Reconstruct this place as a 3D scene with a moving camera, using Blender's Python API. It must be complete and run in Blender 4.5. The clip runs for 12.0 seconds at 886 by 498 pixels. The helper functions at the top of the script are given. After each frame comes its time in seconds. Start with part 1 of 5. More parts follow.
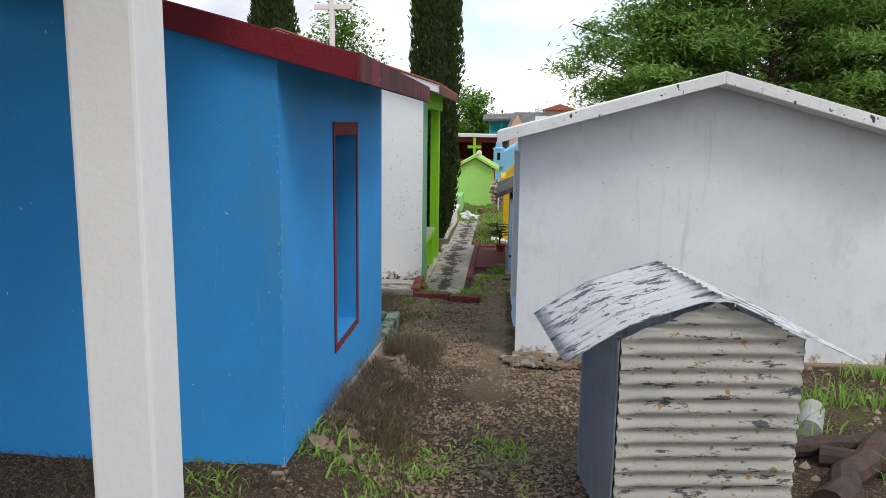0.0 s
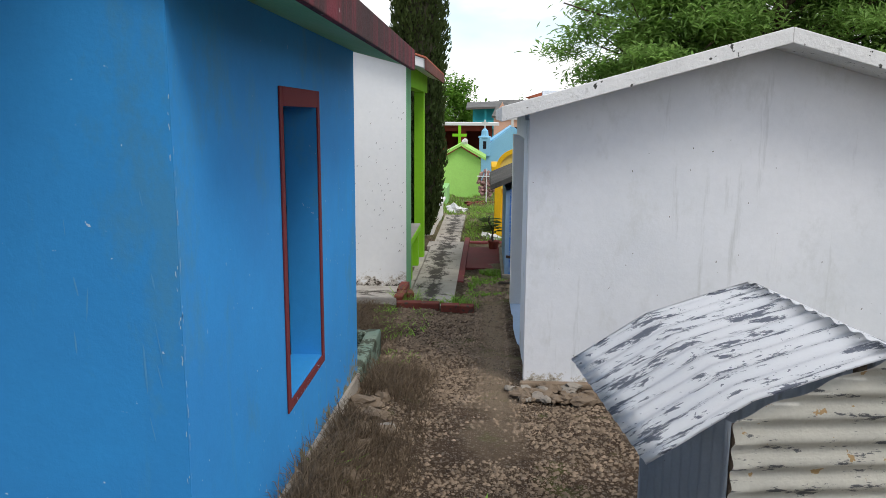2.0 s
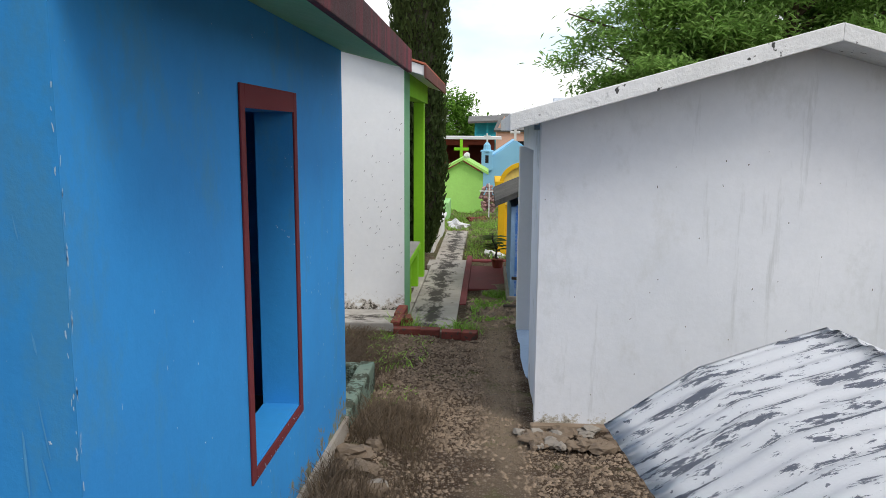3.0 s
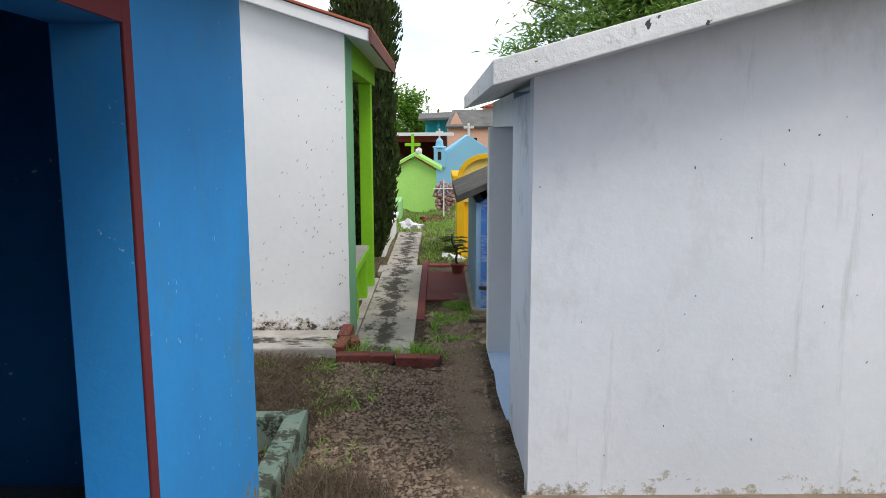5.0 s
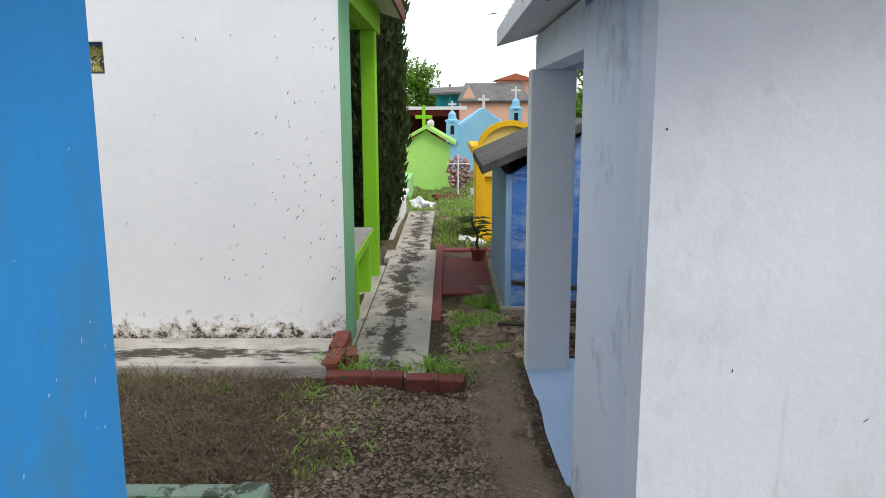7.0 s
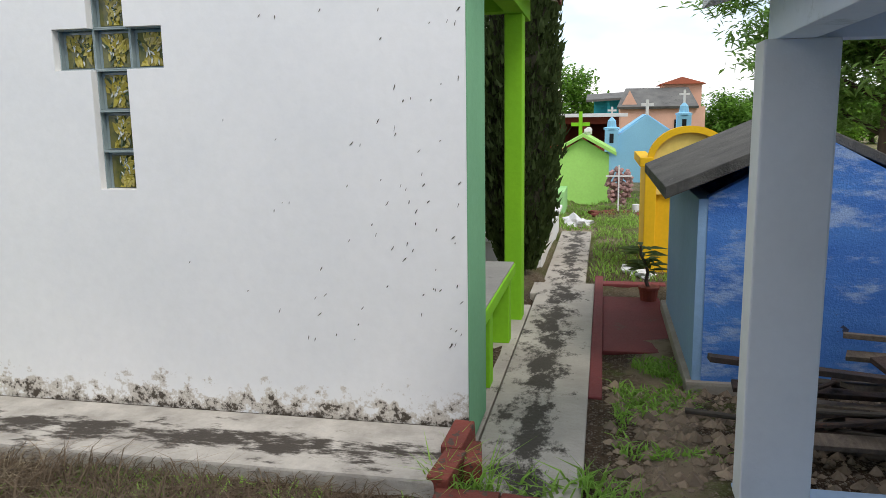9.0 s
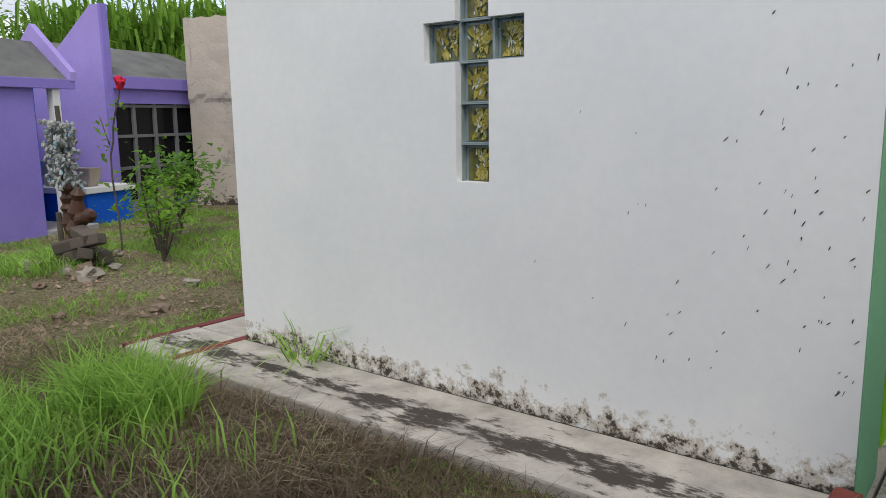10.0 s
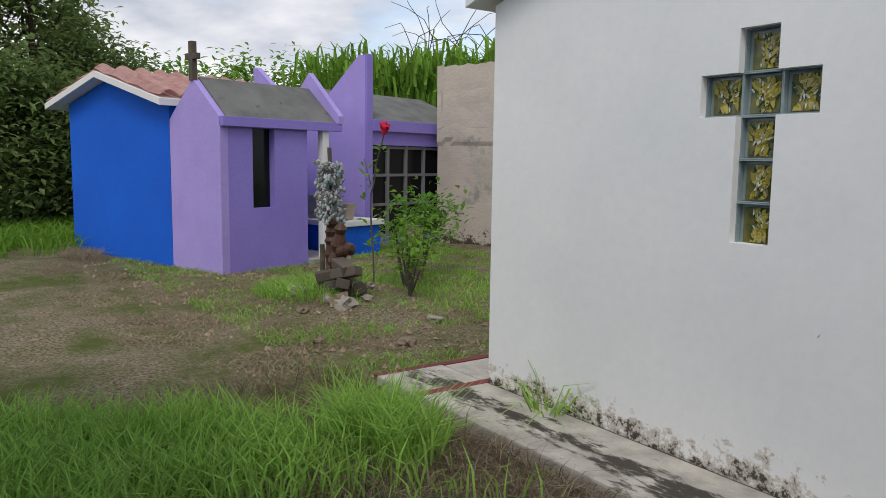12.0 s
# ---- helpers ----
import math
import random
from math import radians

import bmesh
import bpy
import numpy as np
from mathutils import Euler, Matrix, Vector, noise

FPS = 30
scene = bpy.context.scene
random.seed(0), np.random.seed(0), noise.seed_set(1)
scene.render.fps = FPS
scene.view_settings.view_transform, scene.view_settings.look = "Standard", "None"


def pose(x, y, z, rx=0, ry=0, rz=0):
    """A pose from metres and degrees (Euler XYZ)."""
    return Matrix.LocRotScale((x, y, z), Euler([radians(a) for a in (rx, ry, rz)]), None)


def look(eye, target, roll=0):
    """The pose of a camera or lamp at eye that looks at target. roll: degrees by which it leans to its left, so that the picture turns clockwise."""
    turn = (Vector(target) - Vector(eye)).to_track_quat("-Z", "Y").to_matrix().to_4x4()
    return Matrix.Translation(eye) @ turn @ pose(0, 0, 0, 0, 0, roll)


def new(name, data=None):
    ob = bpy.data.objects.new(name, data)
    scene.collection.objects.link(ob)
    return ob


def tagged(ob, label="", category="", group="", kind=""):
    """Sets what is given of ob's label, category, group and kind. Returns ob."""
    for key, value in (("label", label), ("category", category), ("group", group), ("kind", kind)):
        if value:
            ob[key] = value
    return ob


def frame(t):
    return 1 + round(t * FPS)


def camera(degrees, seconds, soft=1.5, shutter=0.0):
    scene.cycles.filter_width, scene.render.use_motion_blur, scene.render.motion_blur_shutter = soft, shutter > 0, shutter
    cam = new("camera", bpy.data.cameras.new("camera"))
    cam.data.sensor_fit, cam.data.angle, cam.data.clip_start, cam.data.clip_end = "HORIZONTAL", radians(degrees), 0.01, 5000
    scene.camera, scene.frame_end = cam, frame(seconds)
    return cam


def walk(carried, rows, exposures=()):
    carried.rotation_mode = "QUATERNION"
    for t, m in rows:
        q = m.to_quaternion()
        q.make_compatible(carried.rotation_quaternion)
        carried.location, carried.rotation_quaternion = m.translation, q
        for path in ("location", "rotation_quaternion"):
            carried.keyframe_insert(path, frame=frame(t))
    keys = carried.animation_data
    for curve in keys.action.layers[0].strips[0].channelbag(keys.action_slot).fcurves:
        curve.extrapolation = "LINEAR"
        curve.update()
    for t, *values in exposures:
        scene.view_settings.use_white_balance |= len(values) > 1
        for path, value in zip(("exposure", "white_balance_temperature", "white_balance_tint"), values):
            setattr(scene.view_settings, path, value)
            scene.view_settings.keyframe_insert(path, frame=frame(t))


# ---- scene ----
cam = camera(60.6, 12.0, soft=0.8)
METRES, EYE, TILT, LEAN, TURN = 7.1, 1.5, 0.0, 0.0, 4.5
ROWS = [
    (0.0, 0.0, 0.0, 0.0, 0.13, -9.32, -0.8),
    (0.5, -0.0046, 0.0447, -0.0037, -0.71, -9.1, -0.67),
    (1.0, -0.0022, 0.0924, -0.008, -0.92, -9.18, -0.21),
    (1.5, -0.0006, 0.1447, -0.0093, -1.03, -9.63, -0.27),
    (2.0, -0.0077, 0.1924, -0.0154, -1.25, -10.0, -0.36),
    (2.5, -0.0076, 0.2348, -0.018, -0.82, -9.45, -0.18),
    (3.0, -0.0048, 0.2804, -0.0205, -1.13, -8.93, -0.36),
    (5.0, -0.0024, 0.4797, -0.0459, -4.9, -8.88, 0.08),
    (5.5, 0.0047, 0.5343, -0.0593, -4.99, -9.02, -0.01),
    (6.0, -0.0007, 0.5899, -0.0663, -5.07, -9.79, -0.07),
    (6.5, -0.0018, 0.6394, -0.0704, -4.62, -10.37, 0.1),
    (8.5, 0.0186, 0.866, -0.0827, 0.92, -10.46, 0.22),
    (9.0, 0.0091, 0.9075, -0.0808, 7.35, -9.67, 0.8),
    (9.5, -0.002, 0.9356, -0.0804, 20.83, -9.75, 1.04),
    (10.0, -0.0103, 0.9567, -0.0816, 33.62, -9.79, 0.85),
    (10.5, -0.0235, 0.9547, -0.0783, 41.72, -8.8, 0.53),
    (11.0, -0.0299, 0.9512, -0.0753, 46.58, -7.49, 0.19),
    (11.5, -0.0334, 0.9464, -0.0744, 49.65, -6.82, -0.29),
    (12.0, -0.0349, 0.9454, -0.0747, 50.68, -6.62, -0.73),
]
walk(cam, [(t, pose(0, 0, EYE, TILT, LEAN, TURN) @ pose(METRES * x, METRES * y, METRES * z, 90 + pitch, roll, yaw)) for t, x, y, z, yaw, pitch, roll in ROWS],
     [(0.0, 0.26), (3.0, 0.36), (5.5, 0.5), (6.5, 0.58), (8.5, 0.5), (9.5, 0.3), (10.5, 0.02), (12.0, -0.05)])

# ---- world, sun ----
SUN_EL, SUN_ROT = 52.0, 136.0
world = bpy.data.worlds.new("sky")
scene.world = world
world.use_nodes = True
wn, wl = world.node_tree.nodes, world.node_tree.links
wn.clear()
sky = wn.new("ShaderNodeTexSky")
sky.sky_type = "NISHITA"
sky.sun_disc = False
sky.sun_elevation, sky.sun_rotation = radians(SUN_EL), radians(SUN_ROT)
wc = wn.new("ShaderNodeTexCoord")
wmap = wn.new("ShaderNodeMapping")
wmap.inputs["Scale"].default_value = (1.0, 1.0, 2.6)
wl.new(wc.outputs["Generated"], wmap.inputs["Vector"])
cl = wn.new("ShaderNodeTexNoise")
cl.inputs["Scale"].default_value = 2.6
cl.inputs["Detail"].default_value = 9
cl.inputs["Roughness"].default_value = 0.55
wl.new(wmap.outputs["Vector"], cl.inputs["Vector"])
cr = wn.new("ShaderNodeValToRGB")
cr.color_ramp.elements[0].position, cr.color_ramp.elements[1].position = 0.33, 0.5
wl.new(cl.outputs["Fac"], cr.inputs["Fac"])
cn = wn.new("ShaderNodeTexNoise")
cn.inputs["Scale"].default_value = 5.0
cn.inputs["Detail"].default_value = 8
wl.new(wmap.outputs["Vector"], cn.inputs["Vector"])
shade = wn.new("ShaderNodeValToRGB")
shade.color_ramp.elements[0].position, shade.color_ramp.elements[1].position = 0.32, 0.62
shade.color_ramp.elements[0].color, shade.color_ramp.elements[1].color = (2.7, 2.9, 3.5, 1), (6.0, 6.0, 6.0, 1)
wl.new(cn.outputs["Fac"], shade.inputs["Fac"])
wm_ = wn.new("ShaderNodeMix")
wm_.data_type = "RGBA"
wl.new(cr.outputs["Color"], wm_.inputs[0])
wl.new(sky.outputs["Color"], wm_.inputs[6])
wl.new(shade.outputs["Color"], wm_.inputs[7])
bg = wn.new("ShaderNodeBackground")
bg.inputs["Strength"].default_value = 0.188
wl.new(wm_.outputs[2], bg.inputs["Color"])
wo = wn.new("ShaderNodeOutputWorld")
wl.new(bg.outputs["Background"], wo.inputs["Surface"])

sun_data = bpy.data.lights.new("sun", "SUN")
sun_data.energy, sun_data.angle, sun_data.color = 1.4, radians(20), (1.0, 0.96, 0.9)
sun = new("sun", sun_data)
sa, se = radians(SUN_ROT), radians(SUN_EL)
sun.matrix_world = look((0, 0, 20), (0 - math.sin(sa) * math.cos(se), 0 - math.cos(sa) * math.cos(se), 20 - math.sin(se)))

# ---- materials ----


def mat(name, base, second=None, scale=1.2, rough=0.8, bump=0.25, bump_scale=60.0, chips=None, chip_scale=14.0, chip_at=0.7,
        band=None, streak=None, streak_at=0.6, stretch=(1, 1, 1), metal=0.0, island=0.0, rand=0.0, fine=0.12, spec=0.3, moss=None, moss_at=0.62, moss_scale=2.0, moss_stretch=(1, 1, 1), moss_soft=0.09, lane=None):
    """Paint, plaster, stone or metal: two scales of tone, chips, streaks, and worn low bands (z0, z1, colour, at)."""
    m = bpy.data.materials.new(name)
    m.use_nodes = True
    n, l = m.node_tree.nodes, m.node_tree.links
    b = n["Principled BSDF"]
    b.inputs["Roughness"].default_value = rough
    b.inputs["Metallic"].default_value = metal
    b.inputs["Specular IOR Level"].default_value = spec
    geo = n.new("ShaderNodeNewGeometry")

    def noise_tex(s, detail=5, r=0.6, st=(1, 1, 1)):
        mp = n.new("ShaderNodeMapping")
        mp.inputs["Scale"].default_value = st
        l.new(geo.outputs["Position"], mp.inputs["Vector"])
        t = n.new("ShaderNodeTexNoise")
        t.inputs["Scale"].default_value, t.inputs["Detail"].default_value, t.inputs["Roughness"].default_value = s, detail, r
        l.new(mp.outputs["Vector"], t.inputs["Vector"])
        return t.outputs["Fac"]

    def step(sock, lo, hi):
        r = n.new("ShaderNodeMapRange")
        r.inputs[1].default_value, r.inputs[2].default_value = lo, hi
        l.new(sock, r.inputs[0])
        return r.outputs[0]

    def mix(fac, a, c):
        x = n.new("ShaderNodeMix")
        x.data_type = "RGBA"
        l.new(fac, x.inputs[0])
        if isinstance(a, tuple):
            x.inputs[6].default_value = (*a, 1)
        else:
            l.new(a, x.inputs[6])
        if isinstance(c, tuple):
            x.inputs[7].default_value = (*c, 1)
        else:
            l.new(c, x.inputs[7])
        return x.outputs[2]

    def times(a, c):
        x = n.new("ShaderNodeMath")
        x.operation = "MULTIPLY"
        l.new(a, x.inputs[0])
        if isinstance(c, float):
            x.inputs[1].default_value = c
        else:
            l.new(c, x.inputs[1])
        return x.outputs[0]

    second = second or tuple(c * 0.78 for c in base)
    col = mix(step(noise_tex(scale, 6, 0.62, stretch), 0.35, 0.68), base, second)
    dark = tuple(c * 0.6 for c in base)
    col = mix(times(step(noise_tex(scale * 22, 3), 0.35, 0.75), fine * 2), col, dark)
    if island or rand:
        src = geo.outputs["Random Per Island"] if island else n.new("ShaderNodeObjectInfo").outputs["Random"]
        col = mix(times(src, island or rand), col, tuple(c * 0.35 for c in base))
    if moss:
        grown = noise_tex(moss_scale, 12, 0.74, moss_stretch)
        if lane:
            axis, mid, half, gain = lane
            lsep, dist, lift = n.new("ShaderNodeSeparateXYZ"), n.new("ShaderNodeMath"), n.new("ShaderNodeMath")
            l.new(geo.outputs["Position"], lsep.inputs[0])
            dist.operation, dist.inputs[1].default_value = "SUBTRACT", mid
            l.new(lsep.outputs[axis], dist.inputs[0])
            away = n.new("ShaderNodeMath")
            away.operation = "ABSOLUTE"
            l.new(dist.outputs[0], away.inputs[0])
            lift.operation = "ADD"
            l.new(times(step(away.outputs[0], half, 0.0), gain), lift.inputs[0])
            l.new(grown, lift.inputs[1])
            grown = lift.outputs[0]
        col = mix(step(grown, moss_at, moss_at + moss_soft), col, moss)
    if streak:
        col = mix(times(step(noise_tex(7, 6, 0.7, (1, 1, 0.09)), streak_at, streak_at + 0.14), 0.8), col, streak)
    if chips:
        col = mix(step(noise_tex(chip_scale, 4, 0.55), chip_at, chip_at + 0.02), col, chips)
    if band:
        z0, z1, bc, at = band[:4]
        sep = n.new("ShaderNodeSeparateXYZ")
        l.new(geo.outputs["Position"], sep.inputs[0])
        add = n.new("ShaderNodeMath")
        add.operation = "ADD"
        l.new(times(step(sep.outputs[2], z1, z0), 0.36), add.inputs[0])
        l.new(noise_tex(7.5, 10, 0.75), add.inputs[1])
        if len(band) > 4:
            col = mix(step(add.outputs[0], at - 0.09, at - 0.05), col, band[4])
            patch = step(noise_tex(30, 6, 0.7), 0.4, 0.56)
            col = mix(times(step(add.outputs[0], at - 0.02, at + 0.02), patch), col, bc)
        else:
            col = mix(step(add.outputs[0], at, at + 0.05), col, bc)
    l.new(col, b.inputs["Base Color"])
    if bump:
        bp = n.new("ShaderNodeBump")
        bp.inputs["Strength"].default_value, bp.inputs["Distance"].default_value = bump, 0.01
        l.new(noise_tex(bump_scale, 6, 0.65), bp.inputs["Height"])
        l.new(bp.outputs["Normal"], b.inputs["Normal"])
    return m


def leaf_mat(name, a, c, wear=0.6):
    m = mat(name, a, c, scale=0.7, rough=0.65, bump=0, island=wear, fine=0.05, spec=0.25)
    b = m.node_tree.nodes["Principled BSDF"]
    n, l = m.node_tree.nodes, m.node_tree.links
    tr, ad = n.new("ShaderNodeBsdfTranslucent"), n.new("ShaderNodeMixShader")
    ad.inputs[0].default_value = 0.48
    l.new(b.inputs["Base Color"].links[0].from_socket, tr.inputs["Color"])
    l.new(b.outputs[0], ad.inputs[1])
    l.new(tr.outputs[0], ad.inputs[2])
    l.new(ad.outputs[0], n["Material Output"].inputs["Surface"])
    return m


BLUE = mat("blue_paint", (0.03, 0.285, 0.67), (0.03, 0.235, 0.57), scale=0.9, chips=(0.5, 0.62, 0.72), chip_at=0.725, chip_scale=32, bump=0.12, bump_scale=45, fine=0.06,
           band=(-0.4, 0.0, (0.09, 0.085, 0.05), 0.84, (0.2, 0.2, 0.13)), streak=(0.06, 0.27, 0.5), streak_at=0.62, moss=(0.05, 0.25, 0.5), moss_at=0.56, moss_scale=1.6, moss_stretch=(1, 1, 0.5))

FRAME_RED = mat("oxide_red_trim", (0.17, 0.025, 0.03), bump=0.2)
FASCIA = mat("stained_red_concrete", (0.2, 0.012, 0.025), (0.13, 0.012, 0.02), chips=(0.55, 0.5, 0.48), chip_at=0.72, chip_scale=10, bump=0.5)
FASCIA_OLD = mat("blackened_red_concrete", (0.2, 0.025, 0.04), (0.1, 0.02, 0.025), streak=(0.03, 0.02, 0.02), streak_at=0.42, chips=(0.5, 0.46, 0.44), chip_at=0.73, chip_scale=16, bump=0.7)
SOFFIT_GREEN = mat("green_soffit_paint", (0.22, 0.5, 0.22), (0.3, 0.55, 0.3), bump=0.3)
WHITE = mat("white_lime_plaster", (0.79, 0.8, 0.825), (0.69, 0.71, 0.74), scale=0.8, fine=0.05, bump=0.14, bump_scale=30, streak=(0.5, 0.51, 0.51), streak_at=0.6,
            band=(-0.7, -0.3, (0.16, 0.14, 0.11), 0.83, (0.47, 0.43, 0.36)), chips=(0.35, 0.35, 0.33), chip_at=0.745, chip_scale=18, moss=(0.61, 0.62, 0.62), moss_at=0.53, moss_scale=2.4, moss_stretch=(1.3, 1, 0.7), moss_soft=0.2)
WHITE_SIDE = mat("pale_blue_white_plaster", (0.76, 0.8, 0.86), (0.67, 0.72, 0.79), scale=0.9, fine=0.03, bump=0.14, bump_scale=26, moss=(0.46, 0.5, 0.52), moss_at=0.56, moss_scale=1.7)
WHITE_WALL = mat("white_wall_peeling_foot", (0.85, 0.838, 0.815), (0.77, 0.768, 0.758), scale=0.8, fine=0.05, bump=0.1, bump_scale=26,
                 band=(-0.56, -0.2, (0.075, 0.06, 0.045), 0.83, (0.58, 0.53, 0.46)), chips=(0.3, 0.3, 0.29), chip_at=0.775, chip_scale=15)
WHITE_PAINT = mat("white_paint", (0.76, 0.755, 0.745), (0.7, 0.695, 0.68), fine=0.04, bump=0.2, bump_scale=30, chips=(0.3, 0.28, 0.25), chip_at=0.77)
CHIP_PALE = mat("bare_plaster_chip", (0.42, 0.58, 0.7), (0.3, 0.48, 0.66), scale=9, bump=0)
SCRAPE = mat("rubbed_blue_paint", (0.09, 0.33, 0.6), (0.06, 0.29, 0.58), scale=9, bump=0)
ROOF_WHITE = mat("chipped_white_roof_edge", (0.78, 0.78, 0.77), (0.66, 0.66, 0.64), chips=(0.07, 0.07, 0.065), chip_at=0.66, chip_scale=14, streak=(0.34, 0.34, 0.33), streak_at=0.68, moss=(0.42, 0.42, 0.4), moss_at=0.6, moss_scale=6, bump=0.6, bump_scale=30)
LIME = mat("lime_green_paint", (0.25, 0.58, 0.02), (0.2, 0.5, 0.02), bump=0.2)
SAGE = mat("sage_green_paint", (0.2, 0.44, 0.24), (0.17, 0.39, 0.21), bump=0.25)
ROOF_ORANGE = mat("faded_orange_roof", (0.45, 0.13, 0.07), (0.33, 0.1, 0.06), bump=0.6, bump_scale=25)
MAROON_EDGE = mat("weathered_maroon_edge", (0.2, 0.07, 0.06), (0.1, 0.05, 0.04), streak=(0.04, 0.03, 0.03), bump=0.6)
CONCRETE = mat("stained_path_concrete", (0.5, 0.46, 0.4), (0.34, 0.31, 0.27), scale=2.2, moss=(0.06, 0.052, 0.042), moss_at=0.6, moss_scale=6.5, moss_stretch=(1.2, 0.7, 1), moss_soft=0.09, lane=(0, -0.8, 0.3, 0.2), bump=0.7, bump_scale=40)
SLAB = mat("stained_white_slab", (0.54, 0.5, 0.44), (0.3, 0.275, 0.24), scale=5.0, moss=(0.06, 0.05, 0.04), moss_at=0.68, moss_scale=8.0, moss_stretch=(0.45, 1.2, 1), moss_soft=0.08, lane=(1, 9.55, 0.32, 0.27), bump=0.7, bump_scale=40)
MOSSY = mat("mossy_green_kerb", (0.13, 0.21, 0.165), (0.22, 0.26, 0.2), scale=5, moss=(0.045, 0.055, 0.035), moss_at=0.5, moss_scale=7, moss_soft=0.04, bump=0.9, bump_scale=30)
RED_CEMENT = mat("red_cement", (0.2, 0.045, 0.045), (0.14, 0.035, 0.035), scale=2.5, moss=(0.1, 0.075, 0.055), moss_at=0.6, moss_scale=4, bump=0.5)
BRICK_RED = mat("red_painted_brick", (0.27, 0.07, 0.05), (0.17, 0.048, 0.036), scale=6, rand=0.4, chips=(0.09, 0.06, 0.045), chip_at=0.58, chip_scale=18, bump=1.0, bump_scale=40)
FLOOR_BLUE = mat("pale_blue_floor", (0.4, 0.53, 0.72), (0.33, 0.46, 0.64), bump=0.25, rough=0.6)
PLAIN_CONC = mat("bare_concrete", (0.36, 0.35, 0.33), (0.26, 0.255, 0.245), bump=0.6, moss=(0.14, 0.13, 0.12), moss_at=0.6)
ROOF_GREY = mat("weathered_grey_roof", (0.17, 0.17, 0.16), (0.1, 0.1, 0.098), scale=2, moss=(0.05, 0.05, 0.045), moss_at=0.58, moss_scale=2.5, bump=0.9, bump_scale=18)
DARK_ROOF = mat("blackened_slab", (0.12, 0.115, 0.105), (0.06, 0.058, 0.055), scale=4, moss=(0.26, 0.25, 0.23), moss_at=0.6, moss_scale=8, streak=(0.03, 0.03, 0.03), bump=0.9)
WORN_BLUE = mat("worn_royal_blue_plaster", (0.09, 0.25, 0.66), (0.05, 0.16, 0.54), scale=2, moss=(0.3, 0.42, 0.68), moss_at=0.5, moss_scale=2.6, moss_stretch=(0.7, 0.7, 2.4), chips=(0.05, 0.06, 0.1), chip_at=0.7, chip_scale=9,
                stretch=(1, 1, 3), band=(-0.72, -0.45, (0.09, 0.08, 0.07), 0.84), bump=0.7)
PALE_BLUE = mat("pale_blue_paint", (0.3, 0.46, 0.68), (0.25, 0.4, 0.62), bump=0.3)
YELLOW = mat("yellow_paint", (0.83, 0.5, 0.012), (0.74, 0.43, 0.01), bump=0.2)
PALE_YELLOW = mat("pale_yellow_paint", (0.82, 0.62, 0.16), (0.76, 0.55, 0.14), bump=0.2)
TOMB_GREEN = mat("pistachio_green_paint", (0.44, 0.8, 0.2), (0.39, 0.73, 0.17), bump=0.2)
TOMB_GREEN2 = mat("worn_mint_green_paint", (0.27, 0.6, 0.2), (0.4, 0.68, 0.3), moss=(0.2, 0.35, 0.14), moss_at=0.6, bump=0.4)
SKY_BLUE = mat("sky_blue_paint", (0.3, 0.62, 0.84), (0.27, 0.57, 0.8), bump=0.2)
PINK = mat("salmon_plaster", (0.72, 0.44, 0.32), (0.64, 0.38, 0.28), bump=0.3)
BRICK_DARK = mat("rust_red_wall", (0.25, 0.05, 0.03), (0.19, 0.04, 0.025), bump=0.3)
TURQ = mat("turquoise_paint", (0.04, 0.42, 0.5), bump=0.2)
BLACK = mat("black_opening_shade", (0.012, 0.012, 0.014), rough=0.5, bump=0.1)
ROYAL = mat("royal_blue_paint", (0.004, 0.12, 0.66), (0.004, 0.1, 0.58), scale=0.8, bump=0.25)
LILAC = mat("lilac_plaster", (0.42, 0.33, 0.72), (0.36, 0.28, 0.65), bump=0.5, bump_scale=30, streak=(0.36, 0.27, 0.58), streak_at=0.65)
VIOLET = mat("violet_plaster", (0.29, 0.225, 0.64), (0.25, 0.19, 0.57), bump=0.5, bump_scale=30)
TILE_ROOF = mat("terracotta_roof_tile", (0.74, 0.5, 0.46), (0.58, 0.3, 0.27), scale=6, rand=0.15, bump=0.5, moss=(0.7, 0.55, 0.5), moss_at=0.6)
RUIN = mat("crumbling_grey_plaster", (0.56, 0.49, 0.41), (0.44, 0.39, 0.34), scale=1.4, moss=(0.3, 0.28, 0.26), moss_at=0.57, moss_scale=1.8, band=(-0.6, 0.3, (0.07, 0.055, 0.045), 0.8), streak=(0.17, 0.15, 0.13), streak_at=0.62, bump=0.9, bump_scale=20)
ZINC = mat("peeling_white_zinc", (0.9, 0.91, 0.93), (0.84, 0.86, 0.89), scale=2, fine=0.03, moss=(0.2, 0.22, 0.27), moss_at=0.545, moss_scale=15, moss_stretch=(0.34, 1.3, 0.34), moss_soft=0.018, chips=(0.25, 0.27, 0.32), chip_at=0.66, chip_scale=42, bump=0.2, rough=0.6, stretch=(1, 4, 1))
ZINC_FRONT = mat("rusty_white_zinc", (0.7, 0.68, 0.6), (0.6, 0.59, 0.53), scale=3, moss=(0.13, 0.135, 0.14), moss_at=0.565, moss_scale=17, moss_stretch=(0.4, 1, 1.6), moss_soft=0.02, chips=(0.48, 0.33, 0.16), chip_at=0.64, chip_scale=17, bump=0.3, rough=0.6)
ZINC_GREY = mat("grey_zinc", (0.42, 0.46, 0.51), (0.33, 0.37, 0.42), scale=3, bump=0.3, rough=0.6, chips=(0.13, 0.09, 0.07), chip_at=0.72)
